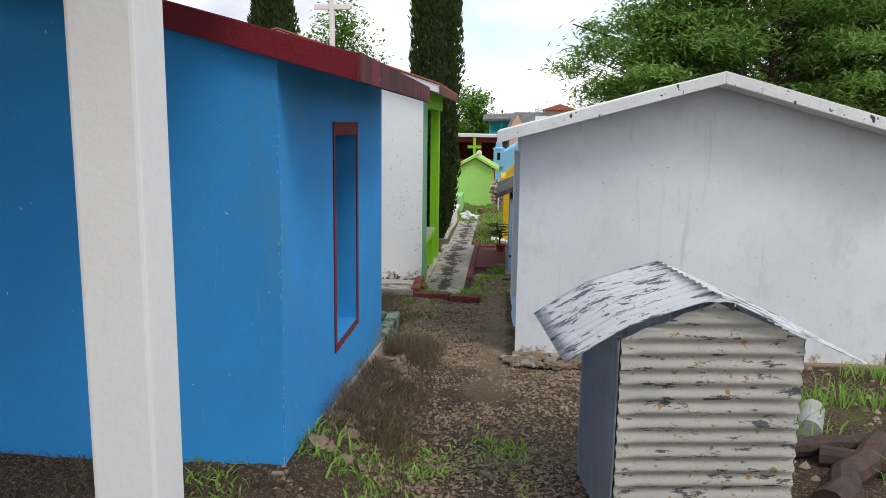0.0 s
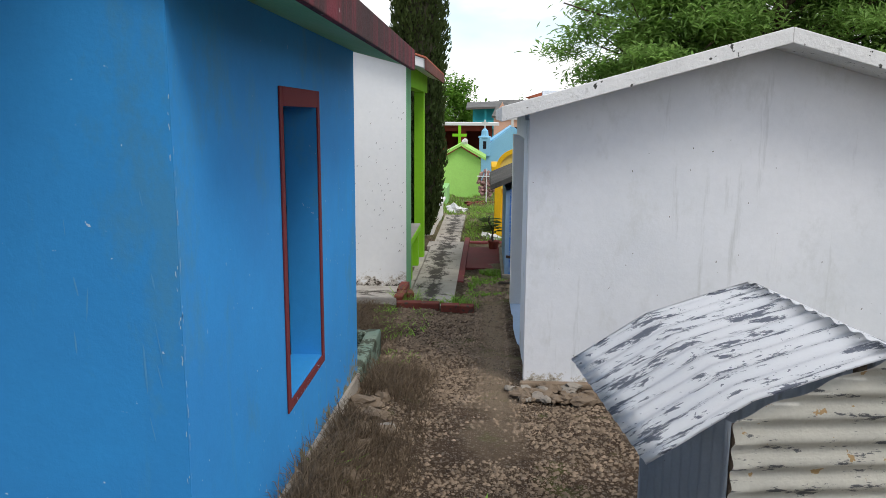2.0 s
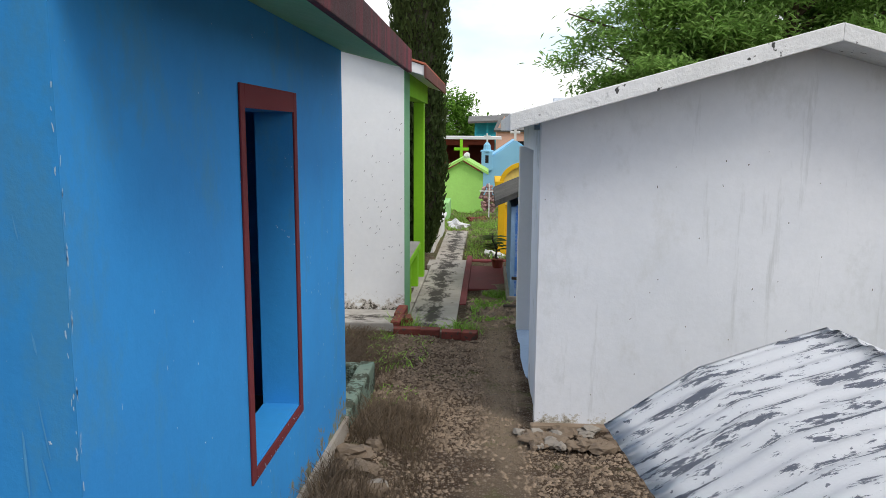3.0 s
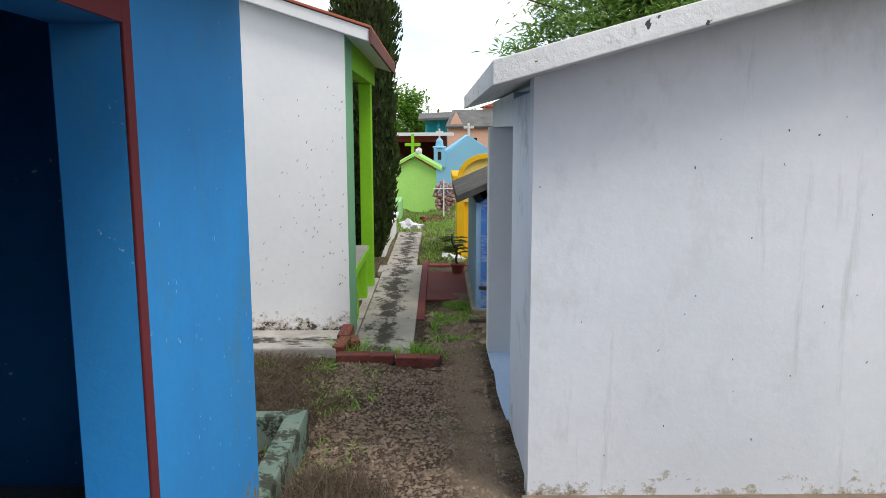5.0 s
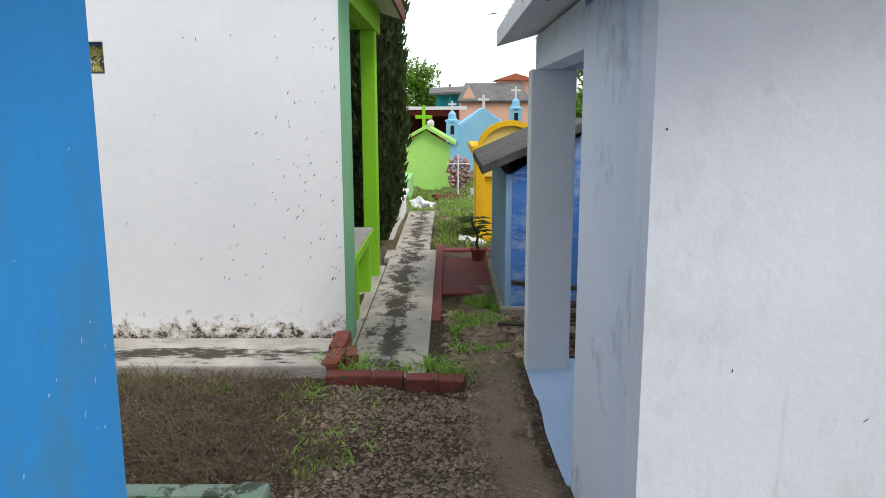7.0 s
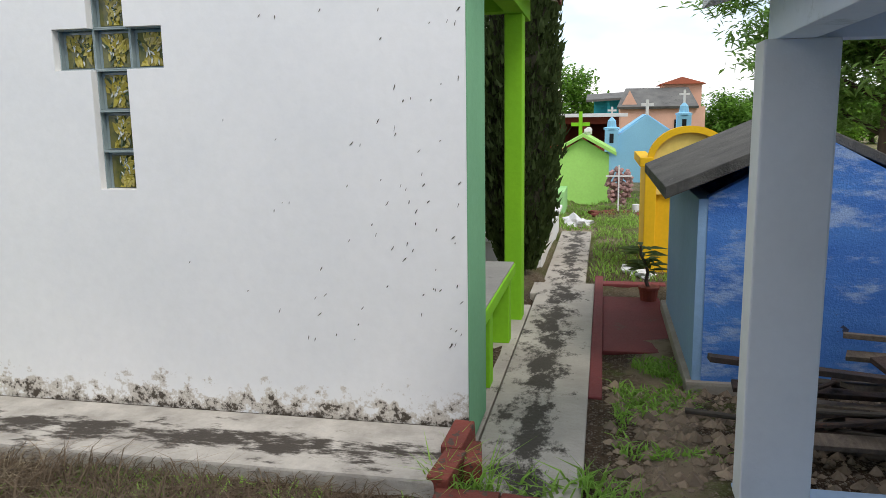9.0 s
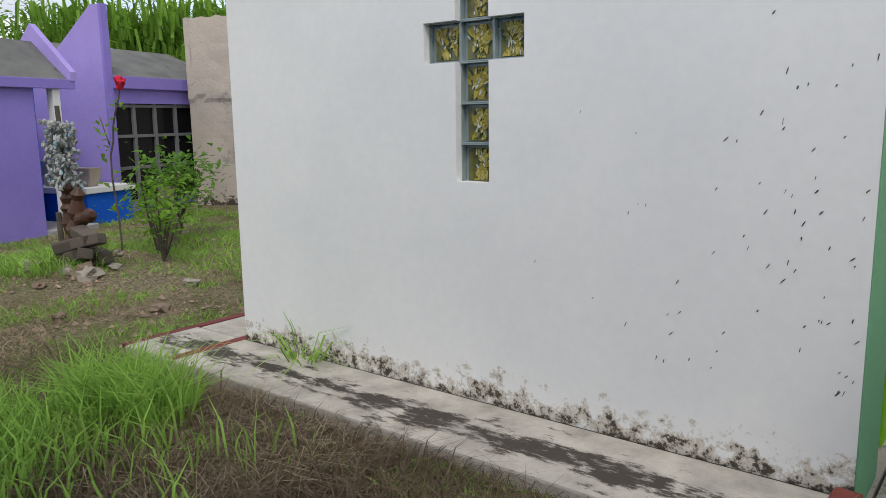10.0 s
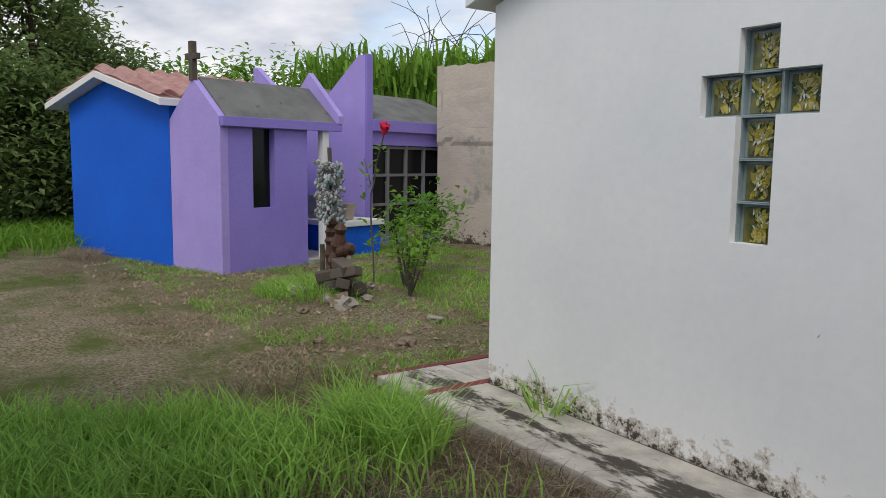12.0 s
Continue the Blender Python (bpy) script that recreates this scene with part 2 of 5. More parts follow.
STONE = mat("limestone_rubble", (0.42, 0.315, 0.22), (0.25, 0.18, 0.12), scale=5, island=0.75, bump=0.8, bump_scale=50)
STONE_PALE = mat("pale_rubble", (0.48, 0.43, 0.36), (0.34, 0.29, 0.24), scale=5, island=0.5, bump=0.8, bump_scale=50)
LOG = mat("charred_wood", (0.09, 0.055, 0.04), (0.035, 0.03, 0.028), scale=9, moss=(0.13, 0.055, 0.035), moss_at=0.58, moss_scale=5, bump=1.0, bump_scale=30)
OLD_WOOD = mat("old_grey_wood", (0.22, 0.17, 0.125), (0.13, 0.1, 0.08), scale=6, stretch=(6, 1, 6), bump=0.8)
CARVED = mat("brown_varnished_wood", (0.09, 0.04, 0.024), (0.045, 0.022, 0.015), scale=8, rough=0.45, bump=0.4)
STICK = mat("dry_stick", (0.12, 0.098, 0.078), (0.065, 0.055, 0.045), bump=0.6)
FOIL = mat("faded_foil_flowers", (0.5, 0.49, 0.45), (0.24, 0.3, 0.32), scale=14, rough=0.4, bump=0.4, island=0.8, chips=(0.12, 0.34, 0.44), chip_at=0.62, chip_scale=20)
FLOWER_PINK = mat("faded_pink_flowers", (0.55, 0.32, 0.3), (0.3, 0.22, 0.2), scale=9, island=0.6, bump=0.2)
ROSE = mat("red_rose", (0.6, 0.015, 0.05), bump=0.1)
POT = mat("terracotta_pot", (0.3, 0.07, 0.045), bump=0.4)
PLANTER = mat("beige_planter", (0.5, 0.42, 0.34), bump=0.4)
BAG = mat("white_plastic_bag", (0.78, 0.78, 0.78), (0.62, 0.62, 0.64), scale=12, rough=0.35, bump=0.5)
PVC = mat("grey_concrete_pipe", (0.42, 0.43, 0.42), (0.3, 0.31, 0.3), scale=6, bump=0.5)
IRON = mat("grey_iron_frame", (0.2, 0.2, 0.21), rough=0.5, bump=0.1)
BARK = mat("brown_bark", (0.12, 0.085, 0.06), (0.07, 0.05, 0.04), scale=4, stretch=(3, 3, 0.6), bump=1.0, bump_scale=20)
GRASS = leaf_mat("fresh_grass", (0.46, 0.72, 0.15), (0.3, 0.55, 0.09), 0.8)
DRY = leaf_mat("dry_grass", (0.6, 0.5, 0.34), (0.4, 0.31, 0.2), 0.8)
HAY = leaf_mat("matted_brown_hay", (0.3, 0.225, 0.15), (0.16, 0.115, 0.075), 0.9)
LEAF = leaf_mat("broad_green_leaf", (0.19, 0.38, 0.05), (0.12, 0.26, 0.04))
LEAF_LIGHT = leaf_mat("light_green_leaf", (0.24, 0.45, 0.05), (0.16, 0.34, 0.04))
LEAF_FIR = leaf_mat("feathery_leaf", (0.38, 0.6, 0.16), (0.22, 0.42, 0.1), 0.85)
LEAF_DARK = leaf_mat("dark_leaf", (0.24, 0.33, 0.11), (0.14, 0.21, 0.07))
LEAF_CYP = leaf_mat("cypress_leaf", (0.085, 0.13, 0.035), (0.055, 0.085, 0.028))
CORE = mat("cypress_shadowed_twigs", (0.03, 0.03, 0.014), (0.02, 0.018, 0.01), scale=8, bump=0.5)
CANE = leaf_mat("cane_leaf", (0.34, 0.58, 0.08), (0.2, 0.4, 0.05), 0.85)


BLOCK = mat("olive_glass_core", (0.16, 0.15, 0.03), (0.06, 0.075, 0.025), scale=18, rough=0.1, bump=0.0, spec=0.6)
PETAL = mat("yellow_glass_petal", (0.5, 0.4, 0.06), (0.36, 0.32, 0.06), scale=20, rough=0.12, bump=0.0, island=0.75, spec=0.6)
PETAL_DARK = mat("dark_green_glass_petal", (0.06, 0.085, 0.025), (0.03, 0.045, 0.02), scale=20, rough=0.12, bump=0.0, spec=0.6)
GLINT = mat("painted_glass_glint", (0.55, 0.57, 0.5), (0.4, 0.43, 0.36), scale=20, rough=0.08, bump=0.0, spec=0.8)
BLOCK_RIM = mat("grey_green_glass_rim", (0.3, 0.36, 0.36), (0.22, 0.28, 0.28), scale=12, rough=0.15, bump=0.0, spec=0.6)
GLASS_DARK = mat("dark_window_glass", (0.012, 0.012, 0.014), rough=0.12, bump=0.0, spec=0.2)


def ground_mat():
    m = bpy.data.materials.new("earth_gravel_and_weeds")
    m.use_nodes = True
    n, l = m.node_tree.nodes, m.node_tree.links
    b = n["Principled BSDF"]
    b.inputs["Roughness"].default_value = 0.95
    b.inputs["Specular IOR Level"].default_value = 0.15
    geo = n.new("ShaderNodeNewGeometry")
    sep = n.new("ShaderNodeSeparateXYZ")
    l.new(geo.outputs["Position"], sep.inputs[0])

    def nt(s, d=6, r=0.65):
        t = n.new("ShaderNodeTexNoise")
        t.inputs["Scale"].default_value, t.inputs["Detail"].default_value, t.inputs["Roughness"].default_value = s, d, r
        l.new(geo.outputs["Position"], t.inputs["Vector"])
        return t.outputs["Fac"]

    def rng(s, a, c, lo=0.0, hi=1.0):
        r = n.new("ShaderNodeMapRange")
        r.inputs[1].default_value, r.inputs[2].default_value, r.inputs[3].default_value, r.inputs[4].default_value = a, c, lo, hi
        l.new(s, r.inputs[0])
        return r.outputs[0]

    def mx(f, a, c):
        x = n.new("ShaderNodeMix")
        x.data_type = "RGBA"
        l.new(f, x.inputs[0])
        for s, i in ((a, 6), (c, 7)):
            if isinstance(s, tuple):
                x.inputs[i].default_value = (*s, 1)
            else:
                l.new(s, x.inputs[i])
        return x.outputs[2]

    def op(kind, a, c):
        x = n.new("ShaderNodeMath")
        x.operation = kind
        for s, i in ((a, 0), (c, 1)):
            if isinstance(s, float):
                x.inputs[i].default_value = s
            else:
                l.new(s, x.inputs[i])
        return x.outputs[0]

    soil = mx(rng(nt(2.2), 0.35, 0.68), (0.09, 0.058, 0.037), (0.17, 0.115, 0.075))
    for scale, lo, hi, pale in ((34.0, 0.5, 0.62, (0.36, 0.29, 0.22)), (75.0, 0.4, 0.5, (0.42, 0.35, 0.28)), (150.0, 0.45, 0.55, (0.3, 0.235, 0.175))):
        vor = n.new("ShaderNodeTexVoronoi")
        vor.inputs["Scale"].default_value = scale
        l.new(geo.outputs["Position"], vor.inputs["Vector"])
        pick = n.new("ShaderNodeSeparateColor")
        l.new(vor.outputs["Color"], pick.inputs[0])
        body = op("MULTIPLY", rng(vor.outputs["Distance"], 0.3, 0.42, 1.0, 0.0), rng(pick.outputs[0], lo, hi))
        soil = mx(op("MULTIPLY", body, rng(pick.outputs[1], 0.0, 1.0, 0.35, 0.95)), soil, pale)
    soil = mx(rng(nt(30, 4), 0.52, 0.7, 0.0, 0.75), soil, (0.04, 0.028, 0.02))
    # worn line of the walk: pale sand
    d = op("ABSOLUTE", op("ADD", sep.outputs[0], 0.07), 0.0)
    track = op("MULTIPLY", rng(op("ADD", d, rng(nt(3.0), 0.3, 0.7, -0.12, 0.12)), 0.06, 0.2, 1.0, 0.0), rng(sep.outputs[1], 5.0, 6.8))
    soil = mx(op("MULTIPLY", track, rng(sep.outputs[1], 15.0, 12.0)), soil, (0.42, 0.32, 0.22))
    grass = mx(rng(nt(9), 0.35, 0.65), (0.2, 0.22, 0.06), (0.13, 0.19, 0.04))
    straw = mx(rng(nt(38, 6, 0.75), 0.4, 0.6), (0.6, 0.5, 0.34), (0.17, 0.13, 0.08))
    left = rng(sep.outputs[0], -3.2, -5.2)
    field = mx(rng(nt(0.75, 7, 0.7), 0.42, 0.6), straw, grass)
    far = rng(sep.outputs[1], 13.0, 17.0)
    wild = op("MAXIMUM", left, far)
    green_spots = op("MULTIPLY", rng(nt(1.4, 7, 0.7), 0.56, 0.66), 0.6)
    col = mx(wild, mx(green_spots, soil, grass), field)
    l.new(col, b.inputs["Base Color"])
    bp = n.new("ShaderNodeBump")
    bp.inputs["Strength"].default_value, bp.inputs["Distance"].default_value = 1.0, 0.05
    l.new(op("ADD", nt(26, 8, 0.75), op("MULTIPLY", vor.outputs["Distance"], -0.5)), bp.inputs["Height"])
    l.new(bp.outputs["Normal"], b.inputs["Normal"])
    return m


EARTH = ground_mat()

# ---- building blocks ----


def thing(name, at, label, category, group="", kind="", turn=0.0):
    e = new(name)
    e.empty_display_size = 0.1
    e.matrix_basis = pose(*at, 0, 0, turn)
    return tagged(e, label, category, group, kind)


def part(name, bm, material, parent=None, label="", local=False):
    """Links a bmesh as one mesh. Its coordinates are the world's, or the parent's own with local."""
    me = bpy.data.meshes.new(name)
    bm.to_mesh(me)
    bm.free()
    me.materials.append(material)
    ob = new(name, me)
    if parent:
        ob.parent = parent
        if not local:
            m = parent.matrix_basis.copy()
            up = parent.parent
            if up:
                m = up.matrix_basis @ parent.matrix_parent_inverse @ m
            ob.matrix_parent_inverse = m.inverted()
    if label:
        ob["label"] = label
    return ob


def box(x0, x1, y0, y1, z0, z1, bevel=0.008, bm=None):
    own = bm is None
    bm = bm or bmesh.new()
    r = bmesh.ops.create_cube(bm, size=1.0)
    for v in r["verts"]:
        v.co = Vector(((x0 + x1) / 2 + v.co.x * (x1 - x0), (y0 + y1) / 2 + v.co.y * (y1 - y0), (z0 + z1) / 2 + v.co.z * (z1 - z0)))
    if bevel and own:
        bmesh.ops.bevel(bm, geom=bm.edges[:], offset=bevel, segments=2, affect="EDGES", profile=0.6)
    return bm


def prism(profile, lo, hi, axis="y", bevel=0.0, bm=None):
    """Extrudes a profile of (a, z) along y (a is x), or along x (a is y)."""
    bm = bm or bmesh.new()
    ring = []
    for s in (lo, hi):
        ring.append([bm.verts.new((a, s, z) if axis == "y" else (s, a, z)) for a, z in profile])
    k = len(profile)
    bm.faces.new(ring[0])
    bm.faces.new(ring[1][::-1])
    for i in range(k):
        bm.faces.new((ring[0][i], ring[1][i], ring[1][(i + 1) % k], ring[0][(i + 1) % k]))
    bmesh.ops.recalc_face_normals(bm, faces=bm.faces[:])
    if bevel:
        bmesh.ops.bevel(bm, geom=bm.edges[:], offset=bevel, segments=2, affect="EDGES", profile=0.6)
    return bm


def flat(points, thick, bm=None):
    """A sheet over four corners, thickened downwards along its normal."""
    bm = bm or bmesh.new()
    p = [Vector(q) for q in points]
    nrm = (p[1] - p[0]).cross(p[3] - p[0]).normalized()
    if nrm.z < 0:
        nrm = -nrm
    a = [bm.verts.new(q) for q in p]
    c = [bm.verts.new(q - nrm * thick) for q in p]
    bm.faces.new(a)
    bm.faces.new(c[::-1])
    for i in range(4):
        j = (i + 1) % 4
        bm.faces.new((a[i], c[i], c[j], a[j]))
    bmesh.ops.recalc_face_normals(bm, faces=bm.faces[:])
    return bm


def holed(outer, inner, lo, hi, axis="y"):
    """A wall of one piece: the outline with a hole in it, both of (a, z), between lo and hi along the axis."""
    bm = bmesh.new()
    for s in (lo, hi):
        es = []
        for loop in (outer, inner):
            vs = [bm.verts.new((a, s, z) if axis == "y" else (s, a, z)) for a, z in loop]
            es += [bm.edges.new((vs[i], vs[(i + 1) % len(vs)])) for i in range(len(vs))]
        bmesh.ops.triangle_fill(bm, edges=es, use_beauty=True)
    k = len(outer) + len(inner)
    bm.verts.ensure_lookup_table()
    for start, m in ((0, len(outer)), (len(outer), len(inner))):
        for i in range(m):
            p, q = start + i, start + (i + 1) % m
            bm.faces.new((bm.verts[p], bm.verts[q], bm.verts[q + k], bm.verts[p + k]))
    bmesh.ops.remove_doubles(bm, verts=bm.verts[:], dist=1e-5)
    bmesh.ops.recalc_face_normals(bm, faces=bm.faces[:])
    return bm


def rod(a, c, r0, r1, sides=8, bm=None, wobble=0.0):
    bm = bm or bmesh.new()
    a, c = Vector(a), Vector(c)
    q = (c - a).to_track_quat("Z", "Y")
    steps = 5 if wobble else 1
    rings = []
    for s in range(steps + 1):
        f = s / steps
        o = a.lerp(c, f)
        if wobble and 0 < s < steps:
            o += Vector((random.uniform(-wobble, wobble), random.uniform(-wobble, wobble), 0))
        r = r0 + (r1 - r0) * f
        rings.append([bm.verts.new(o + q @ Vector((r * math.cos(k * math.tau / sides), r * math.sin(k * math.tau / sides), 0))) for k in range(sides)])
    for s in range(steps):
        for k in range(sides):
            bm.faces.new((rings[s][k], rings[s][(k + 1) % sides], rings[s + 1][(k + 1) % sides], rings[s + 1][k]))
    bm.faces.new(rings[0][::-1])
    bm.faces.new(rings[-1])
    return bm


def turned(profile, x, y, sides=14, bm=None):
    """A lathe shape from (radius, z) pairs round a vertical axis."""
    bm = bm or bmesh.new()
    rings = [[bm.verts.new((x + r * math.cos(k * math.tau / sides), y + r * math.sin(k * math.tau / sides), z)) for k in range(sides)] for r, z in profile]
    for a, c in zip(rings, rings[1:]):
        for k in range(sides):
            bm.faces.new((a[k], a[(k + 1) % sides], c[(k + 1) % sides], c[k]))
    bm.faces.new(rings[0][::-1])
    bm.faces.new(rings[-1])
    return bm


def lump(x, y, z, sx, sy, sz, rough=0.25, sub=2, bm=None):
    bm = bm or bmesh.new()
    r = bmesh.ops.create_icosphere(bm, subdivisions=sub, radius=1.0)
    off = Vector((random.uniform(0, 50), random.uniform(0, 50), 0))
    for v in r["verts"]:
        k = 1 + rough * noise.noise(v.co * 1.4 + off) * 1.6
        v.co = Vector((x + v.co.x * sx * k, y + v.co.y * sy * k, z + v.co.z * sz * k))
    return bm


def corrugated(o, along, across, n, normal, amp=0.009, bend=0.0):
    """Corrugated sheet: waves run along 'along', n waves over 'across'. Two-sided thickness of 2 mm."""
    bm = bmesh.new()
    o, along, across, normal = Vector(o), Vector(along), Vector(across), Vector(normal).normalized()
    k = n * 8
    rows = []
    for s in range(10):
        f = s / 9
        rows.append([bm.verts.new(o + along * f + across * (i / k) + normal * (amp * math.sin(i / 8 * math.tau) + bend * min(f / 0.55, (1 - f) / 0.45) + 0.004 * noise.noise(Vector((f * 3, i * 0.05, o.x * 7))))) for i in range(k + 1)])
    for a, c in zip(rows, rows[1:]):
        for i in range(k):
            bm.faces.new((a[i], a[i + 1], c[i + 1], c[i])).smooth = True
    bmesh.ops.solidify(bm, geom=bm.faces[:], thickness=0.002)
    return bm


def from_arrays(name, verts, faces, material, parent=None, smooth=False):
    me = bpy.data.meshes.new(name)
    me.from_pydata(verts, [], faces)
    me.materials.append(material)
    if smooth:
        me.polygons.foreach_set("use_smooth", [True] * len(me.polygons))
    ob = new(name, me)
    if parent:
        ob.parent = parent
        ob.matrix_parent_inverse = parent.matrix_basis.inverted()
    return ob


def ease(a, c, v):
    t = min(1.0, max(0.0, (v - a) / (c - a)))
    return t * t * (3 - 2 * t)


def ground_z(x, y):
    """Height of the ground: falls along the walk, with a bank along the blue tomb house."""
    z = -0.56 * ease(-0.6, 5.0, y) - 0.06 * ease(5.0, 8.0, y) - 0.022 * max(0.0, min(y, 26.0) - 8.0)
    z += (0.1 + 0.2 * ease(6.6, 4.2, y)) * ease(-0.45, -1.0, x) * ease(2.6, 3.6, y) * ease(7.3, 6.2, y)
    z += 0.04 * ease(-1.0, -1.6, x) * ease(6.5, 8.5, y) * ease(9.4, 8.8, y)
    z -= 0.07 * ease(-1.12, -1.02, x) * ease(-0.5, -0.56, x) * ease(9.35, 9.6, y)
    z -= 0.1 * ease(0.12, 0.25, x) * ease(7.4, 7.9, y) * ease(9.75, 9.6, y)
    left = ease(-4.6, -6.5, x)
    z = z * (1 - left) + left * (-0.58 if y > 5 else z)
    z += 0.22 * math.exp(-((x + 7.95) ** 2 + (y - 10.45) ** 2) / 0.5)
    return z


# ---- ground ----
def make_ground():
    xs = np.concatenate((-np.geomspace(400, 17, 16), np.arange(-16, -5, 0.25), np.arange(-5, 3, 0.09), np.arange(3, 8, 0.3), np.geomspace(8.5, 400, 16)))
    ys = np.concatenate((-np.geomspace(400, 3, 12), np.arange(-2.5, 3, 0.2), np.arange(3, 11, 0.09), np.arange(11, 27, 0.25), np.geomspace(28, 600, 18)))
    verts = []
    for y in ys:
        for x in xs:
            z = ground_z(x, y)
            if -18 < x < 9 and -3 < y < 28:
                z += 0.045 * noise.noise(Vector((x * 1.3, y * 1.3, 0))) + 0.018 * noise.noise(Vector((x * 6, y * 6, 3)))
            verts.append((x, y, z))
    k = len(xs)
    faces = [(j * k + i, j * k + i + 1, (j + 1) * k + i + 1, (j + 1) * k + i) for j in range(len(ys) - 1) for i in range(k - 1)]
    g = from_arrays("ground", verts, faces, EARTH, smooth=True)
    tagged(g, "brown earth path with gravel, dry straw and weeds", "ground", kind="structure")


make_ground()


def gable(x0, x1, z0, ze, zr, y0, y1, xr=None):
    xr = (x0 + x1) / 2 if xr is None else xr
    return prism([(x0, z0), (x1, z0), (x1, ze), (xr, zr), (x0, ze)], y0, y1)


def roof_half(xa, za, xr, zr, y0, y1, thick):
    """One slope of a gable roof as a slab, from the eave (xa, za) to the ridge (xr, zr), top faces given."""
    return prism([(xa, za), (xr, zr), (xr, zr - thick), (xa, za - thick)], y0, y1, bevel=0.006)


def flecks(name, parent, material, n, spot, seed, size=(0.004, 0.016), thin=(0.0015, 0.003), tilt=(0.7, 1.5), label=""):
    """Small flat chips on a wall. spot(rng) gives a point on it and whether the wall faces along x."""
    rng = random.Random(seed)
    verts, faces = [], []
    for _ in range(n):
        (x, y, z), along_x = spot(rng)
        s, a, w = rng.uniform(*size), rng.uniform(*tilt), rng.uniform(*thin)
        i = len(verts)
        for k in range(6):
            t = k * math.tau / 6 + rng.uniform(-0.3, 0.3)
            u, v = s * math.cos(t) * rng.uniform(0.7, 1.1), w * math.sin(t) * rng.uniform(0.6, 1.3)
            p, q = u * math.cos(a) - v * math.sin(a), u * math.sin(a) + v * math.cos(a)
            verts.append((x, y + p, z + q) if along_x else (x + p, y, z + q))
        faces.append(tuple(range(i, i + 6)))
    return tagged(from_arrays(name, verts, faces, material, parent), label, kind="stuff")


# ---- blue tomb house beside the walk ----
def blue_house():
    h = thing("tomb_house", (-3.0, 4.9, -0.3), "bright blue painted tomb house with maroon roof edge", "tomb house")
    X = -1.03
    part("front_wall", gable(-5.0, X, -0.6, 1.8, 2.305, 3.43, 3.55), BLUE, h)
    wy0, wy1, wz0, wz1 = 4.575, 5.235, 0.115, 1.425
    part("side_wall", holed([(3.55, -0.7), (6.2, -0.7), (6.2, 1.795), (3.55, 1.795)], [(wy0, wz0), (wy1, wz0), (wy1, wz1), (wy0, wz1)], X - 0.165, X, "x"), BLUE, h)
    part("back_wall", gable(-5.0, X, -0.7, 1.8, 2.305, 6.2, 6.36), BLUE, h)
    part("far_side_wall", box(-5.0, -4.88, 3.55, 6.2, -0.6, 1.775, 0), BLUE, h)
    part("floor_slab", box(-4.88, X - 0.12, 3.55, 6.2, -0.3, -0.2, 0), PLAIN_CONC, h)
    # window: maroon painted surround and a deep blue recess, dark inside
    w = part("window", box(X - 0.16, X - 0.005, wy0 + 0.001, wy1 - 0.001, wz0 + 0.001, wz0 + 0.006, 0), BLUE, h, "open window slot with a blue sill")
    for a in ((wy0 - 0.05, wy0, wz0 - 0.045, wz1 + 0.083), (wy1, wy1 + 0.05, wz0 - 0.045, wz1 + 0.083)):
        part("window_frame", box(X + 0.001, X + 0.009, *a, 0.003), FRAME_RED, w, "maroon painted surround")
    part("window_frame", box(X + 0.001, X + 0.009, wy0, wy1, wz1, wz1 + 0.083, 0.003), FRAME_RED, w, "maroon painted surround")
    part("window_frame", box(X + 0.001, X + 0.009, wy0, wy1, wz0 - 0.045, wz0, 0.003), FRAME_RED, w, "maroon painted surround")
    # roof slab: soffit green, edges maroon
    xe, ze, xr, zr = -0.66, 1.8, -3.0, 2.4
    r = part("roof", roof_half(xe - 0.002, ze, xr, zr, 3.40, 6.44, 0.1), SOFFIT_GREEN, h, "maroon edged roof slab with green soffit")
    part("roof", roof_half(-5.35, ze, xr, zr, 3.40, 6.44, 0.1), SOFFIT_GREEN, h)
    for xa in (xe - 0.002, -5.35):
        part("roof_cover", roof_half(xa, ze + 0.004 + 0.004, xr, zr + 0.012, 3.40, 6.44, 0.006), FASCIA_OLD, r, "blackened maroon roof top")
    part("fascia", prism([(xe, ze + 0.005), (xr, zr + 0.005), (xr, zr - 0.115), (xe, ze - 0.115)], 3.375, 3.40, bevel=0.004), FASCIA, r, "worn maroon gable edge")
    part("fascia", box(xe - 0.002, xe + 0.024, 3.372, 6.45, ze - 0.12, ze + 0.008, 0.005), FASCIA_OLD, r, "blackened maroon eave edge")
    part("fascia", prism([(-5.35, ze + 0.005), (xr, zr + 0.005), (xr, zr - 0.115), (-5.35, ze - 0.115)], 3.375, 3.40, bevel=0.004), FASCIA, r)
    part("plinth", prism([(3.36, -0.6), (6.34, -0.8), (6.34, -0.37), (3.36, -0.17)], X - 0.05, X + 0.02, axis="x"), STONE_PALE, h, "bare broken cement footing")
    def chip(g):
        y, z = 3.44 + 2.88 * g.random() ** 0.7, -0.1 + 1.1 * g.random() ** 1.6
        if wy0 - 0.07 < y < wy1 + 0.07 and z > wz0 - 0.08:
            y += 0.82
        return (X + 0.0025, y, z), True
    flecks("paint_chips", h, CHIP_PALE, 85, chip, 5, (0.003, 0.011), (0.0012, 0.003), (1.2, 1.9), "pale chips in the blue paint")
    flecks("edge_chips", h, CHIP_PALE, 70, lambda g: ((X + 0.0025, 3.432 + abs(g.gauss(0, 0.002)), -0.3 + 1.6 * g.random() ** 1.5), True), 6, (0.005, 0.022), (0.0008, 0.0022), (1.4, 1.75), "worn pale corner edge")
